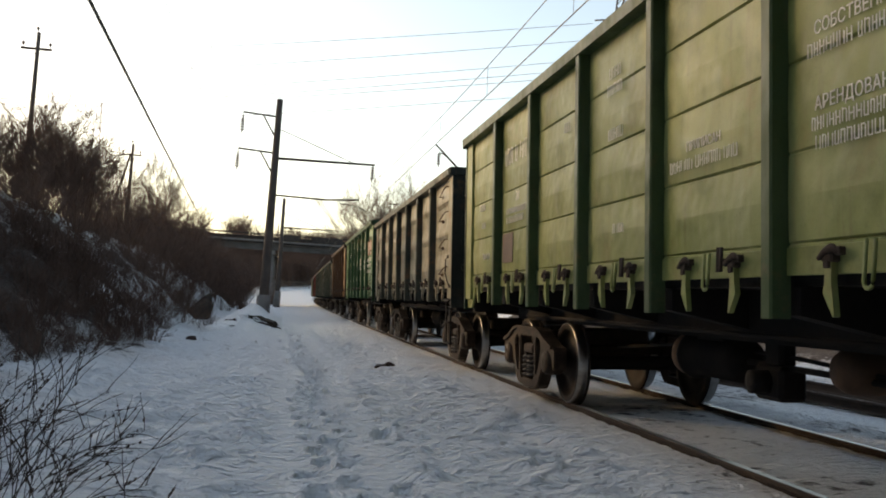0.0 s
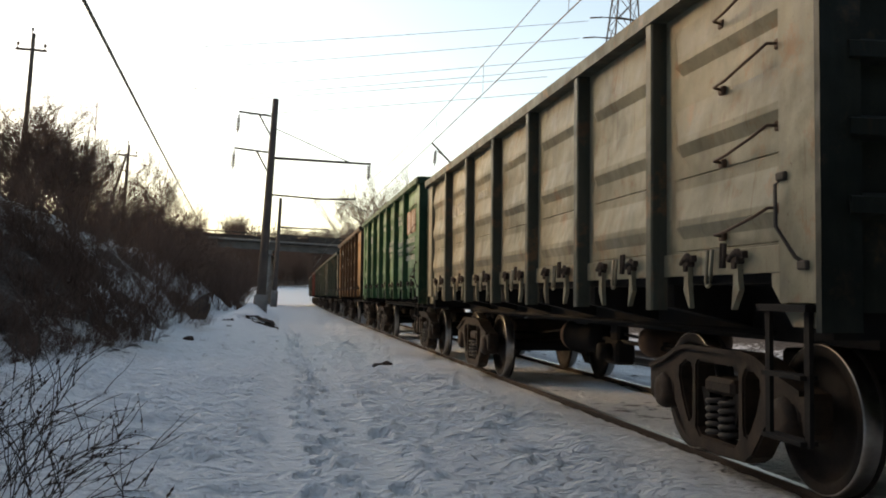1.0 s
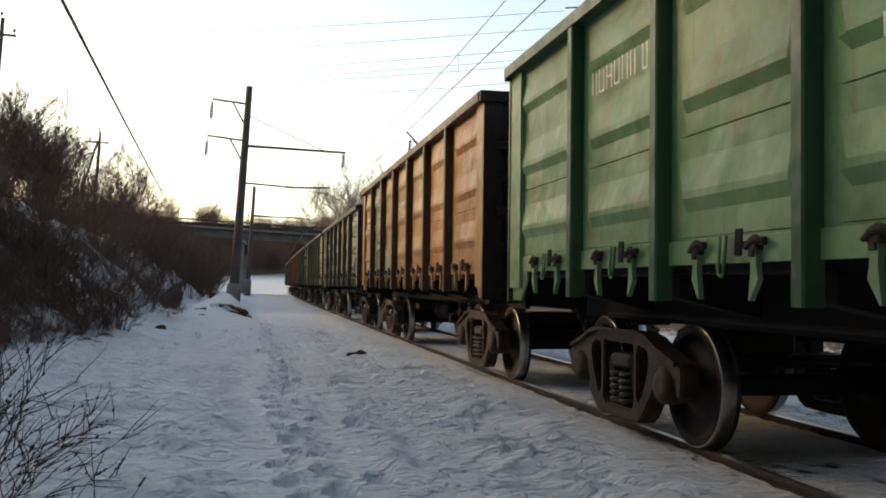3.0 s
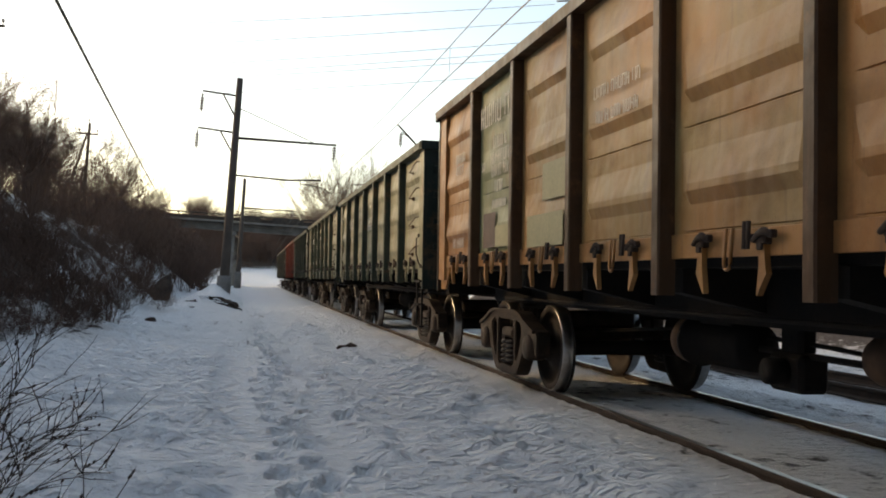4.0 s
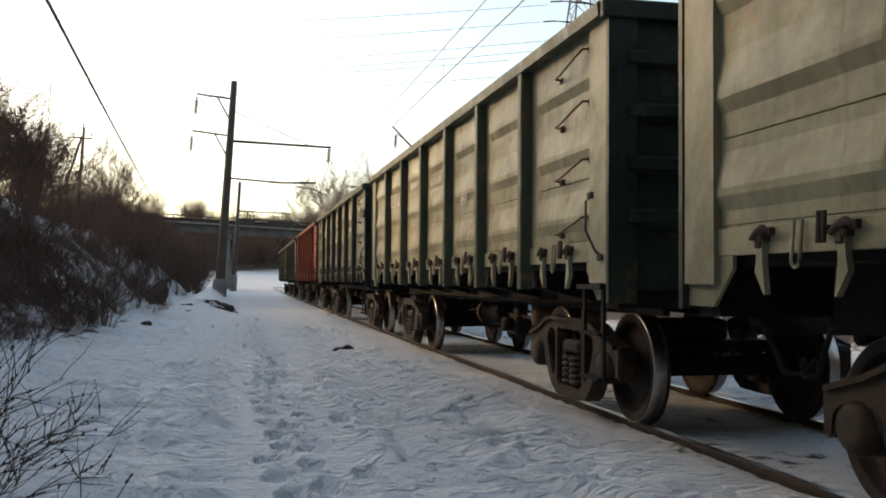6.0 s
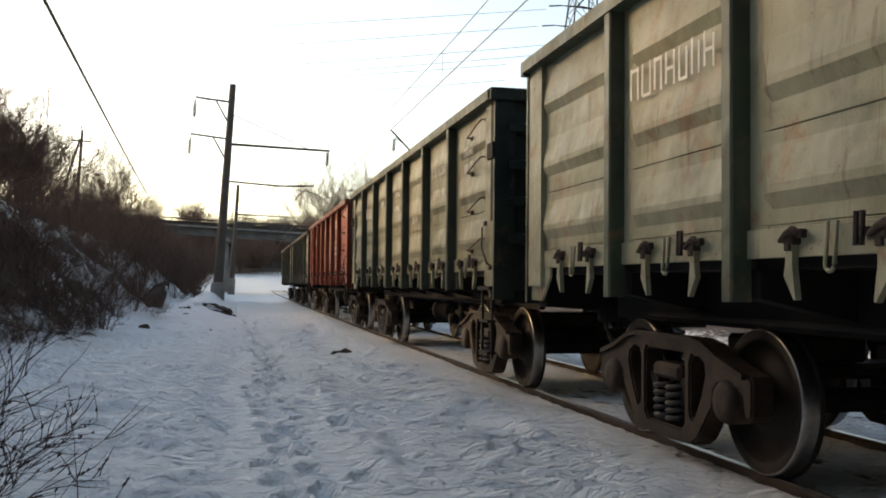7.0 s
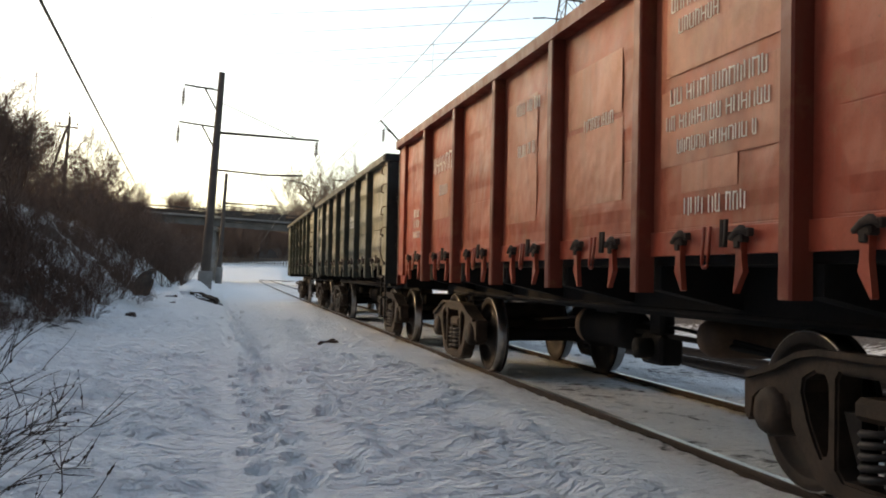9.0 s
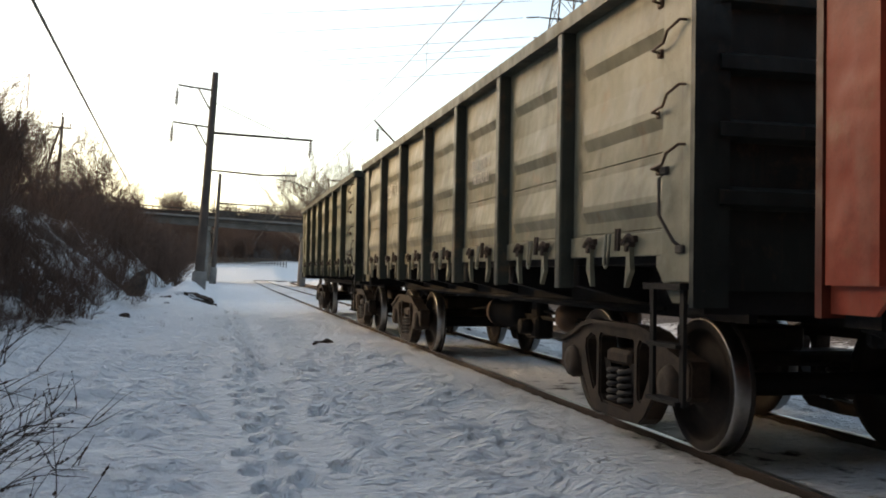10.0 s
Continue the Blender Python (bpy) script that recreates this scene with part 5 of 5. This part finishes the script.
# red wagon with lighter repainted squares
dashes(W[7], [(1.1, 0.11, bay_mid(1), 2.95), (0.5, 0.1, bay_mid(1) + 0.2, 2.8), (1.1, 0.11, bay_mid(1), 2.36), (1.2, 0.10, bay_mid(1), 2.2), (0.9, 0.09, bay_mid(1), 2.05), (0.7, 0.11, bay_mid(1), 1.66),
              (0.7, 0.12, bay_mid(3), 2.8), (0.6, 0.12, bay_mid(3), 2.4), (0.6, 0.1, bay_mid(2), 2.4), (1.2, 0.24, bay_mid(5), 2.6), (0.5, 0.14, bay_mid(5), 2.3), (0.4, 0.12, bay_mid(6), 2.1), (0.4, 0.12, bay_mid(6), 1.95), (0.5, 0.10, bay_mid(6), 1.8)], 8, -0.010)
PALE_RED = paint("pale_red_patch_paint", (0.35, 0.125, 0.075), (0.42, 0.17, 0.11), 0.25, 0.3)
for k, a, b, z0, z1 in ((1, -0.70, 0.62, 2.55, 3.12), (1, -0.72, 0.68, 1.98, 2.46), (1, -0.25, 0.40, 1.80, 1.977), (2, -0.42, 0.70, 1.83, 2.42), (2, -0.40, 0.66, 2.46, 2.92), (3, -0.25, 0.66, 1.78, 2.95), (5, -0.3, 0.6, 2.0, 2.6)):
    patch(W[7], bay_mid(k) + a, bay_mid(k) + b, z0, z1, PALE_RED, -SKIN - 0.0108)
dashes(W[8], [(1.1, 0.22, bay_mid(5), 2.5), (0.7, 0.12, bay_mid(2), 2.4), (0.6, 0.12, bay_mid(2), 2.25)], 9)


for e in (-1, 1):
    y0, y1 = sorted((e * (HALF - 0.015), e * (HALF - 0.13)))
    # no real opening: a thin black sheet stands for the slot's dark inside
    part("end_slot", boxes((-SKIN - 0.054, -SKIN - 0.0505, y0, y1, 1.95, 3.28)), UNDER, W[6], "dark open slot at the corner")
    painted(part("corner_lug", boxes((-SKIN - 0.085, -SKIN - 0.056, y0 - 0.06, y1 + 0.06, 2.62, 2.80), bevel=0.008), UNDER, W[6]), W[6].children[0].material_slots[0].material)


# ---------------------------------------------------------------- motion
CURVE = (-0.0163, -10.5991, 21.3564)    # the second wagon's middle: the train gathers speed a little


def centre_at(t, index):
    """Where the middle of a wagon is along the track."""
    return float(np.polyval(CURVE, t)) + (index - 1) * PITCH


def motions():
    for wagon, index in WAGONS:
        walk(wagon, [(k * 0.5, track_pose(centre_at(k * 0.5, index), -DROP)) for k in range(21)])
    start = centre_at(0, 0)
    for n, (ws, y) in enumerate(WHEELSETS):
        rows = []
        for f in range(0, 301, 2):
            t = f / FPS
            rows.append((t, pose(0, y, WHEEL_R + DROP, n * 37.0 + math.degrees((start - centre_at(t, 0)) / WHEEL_R))))
        walk(ws, rows)


motions()
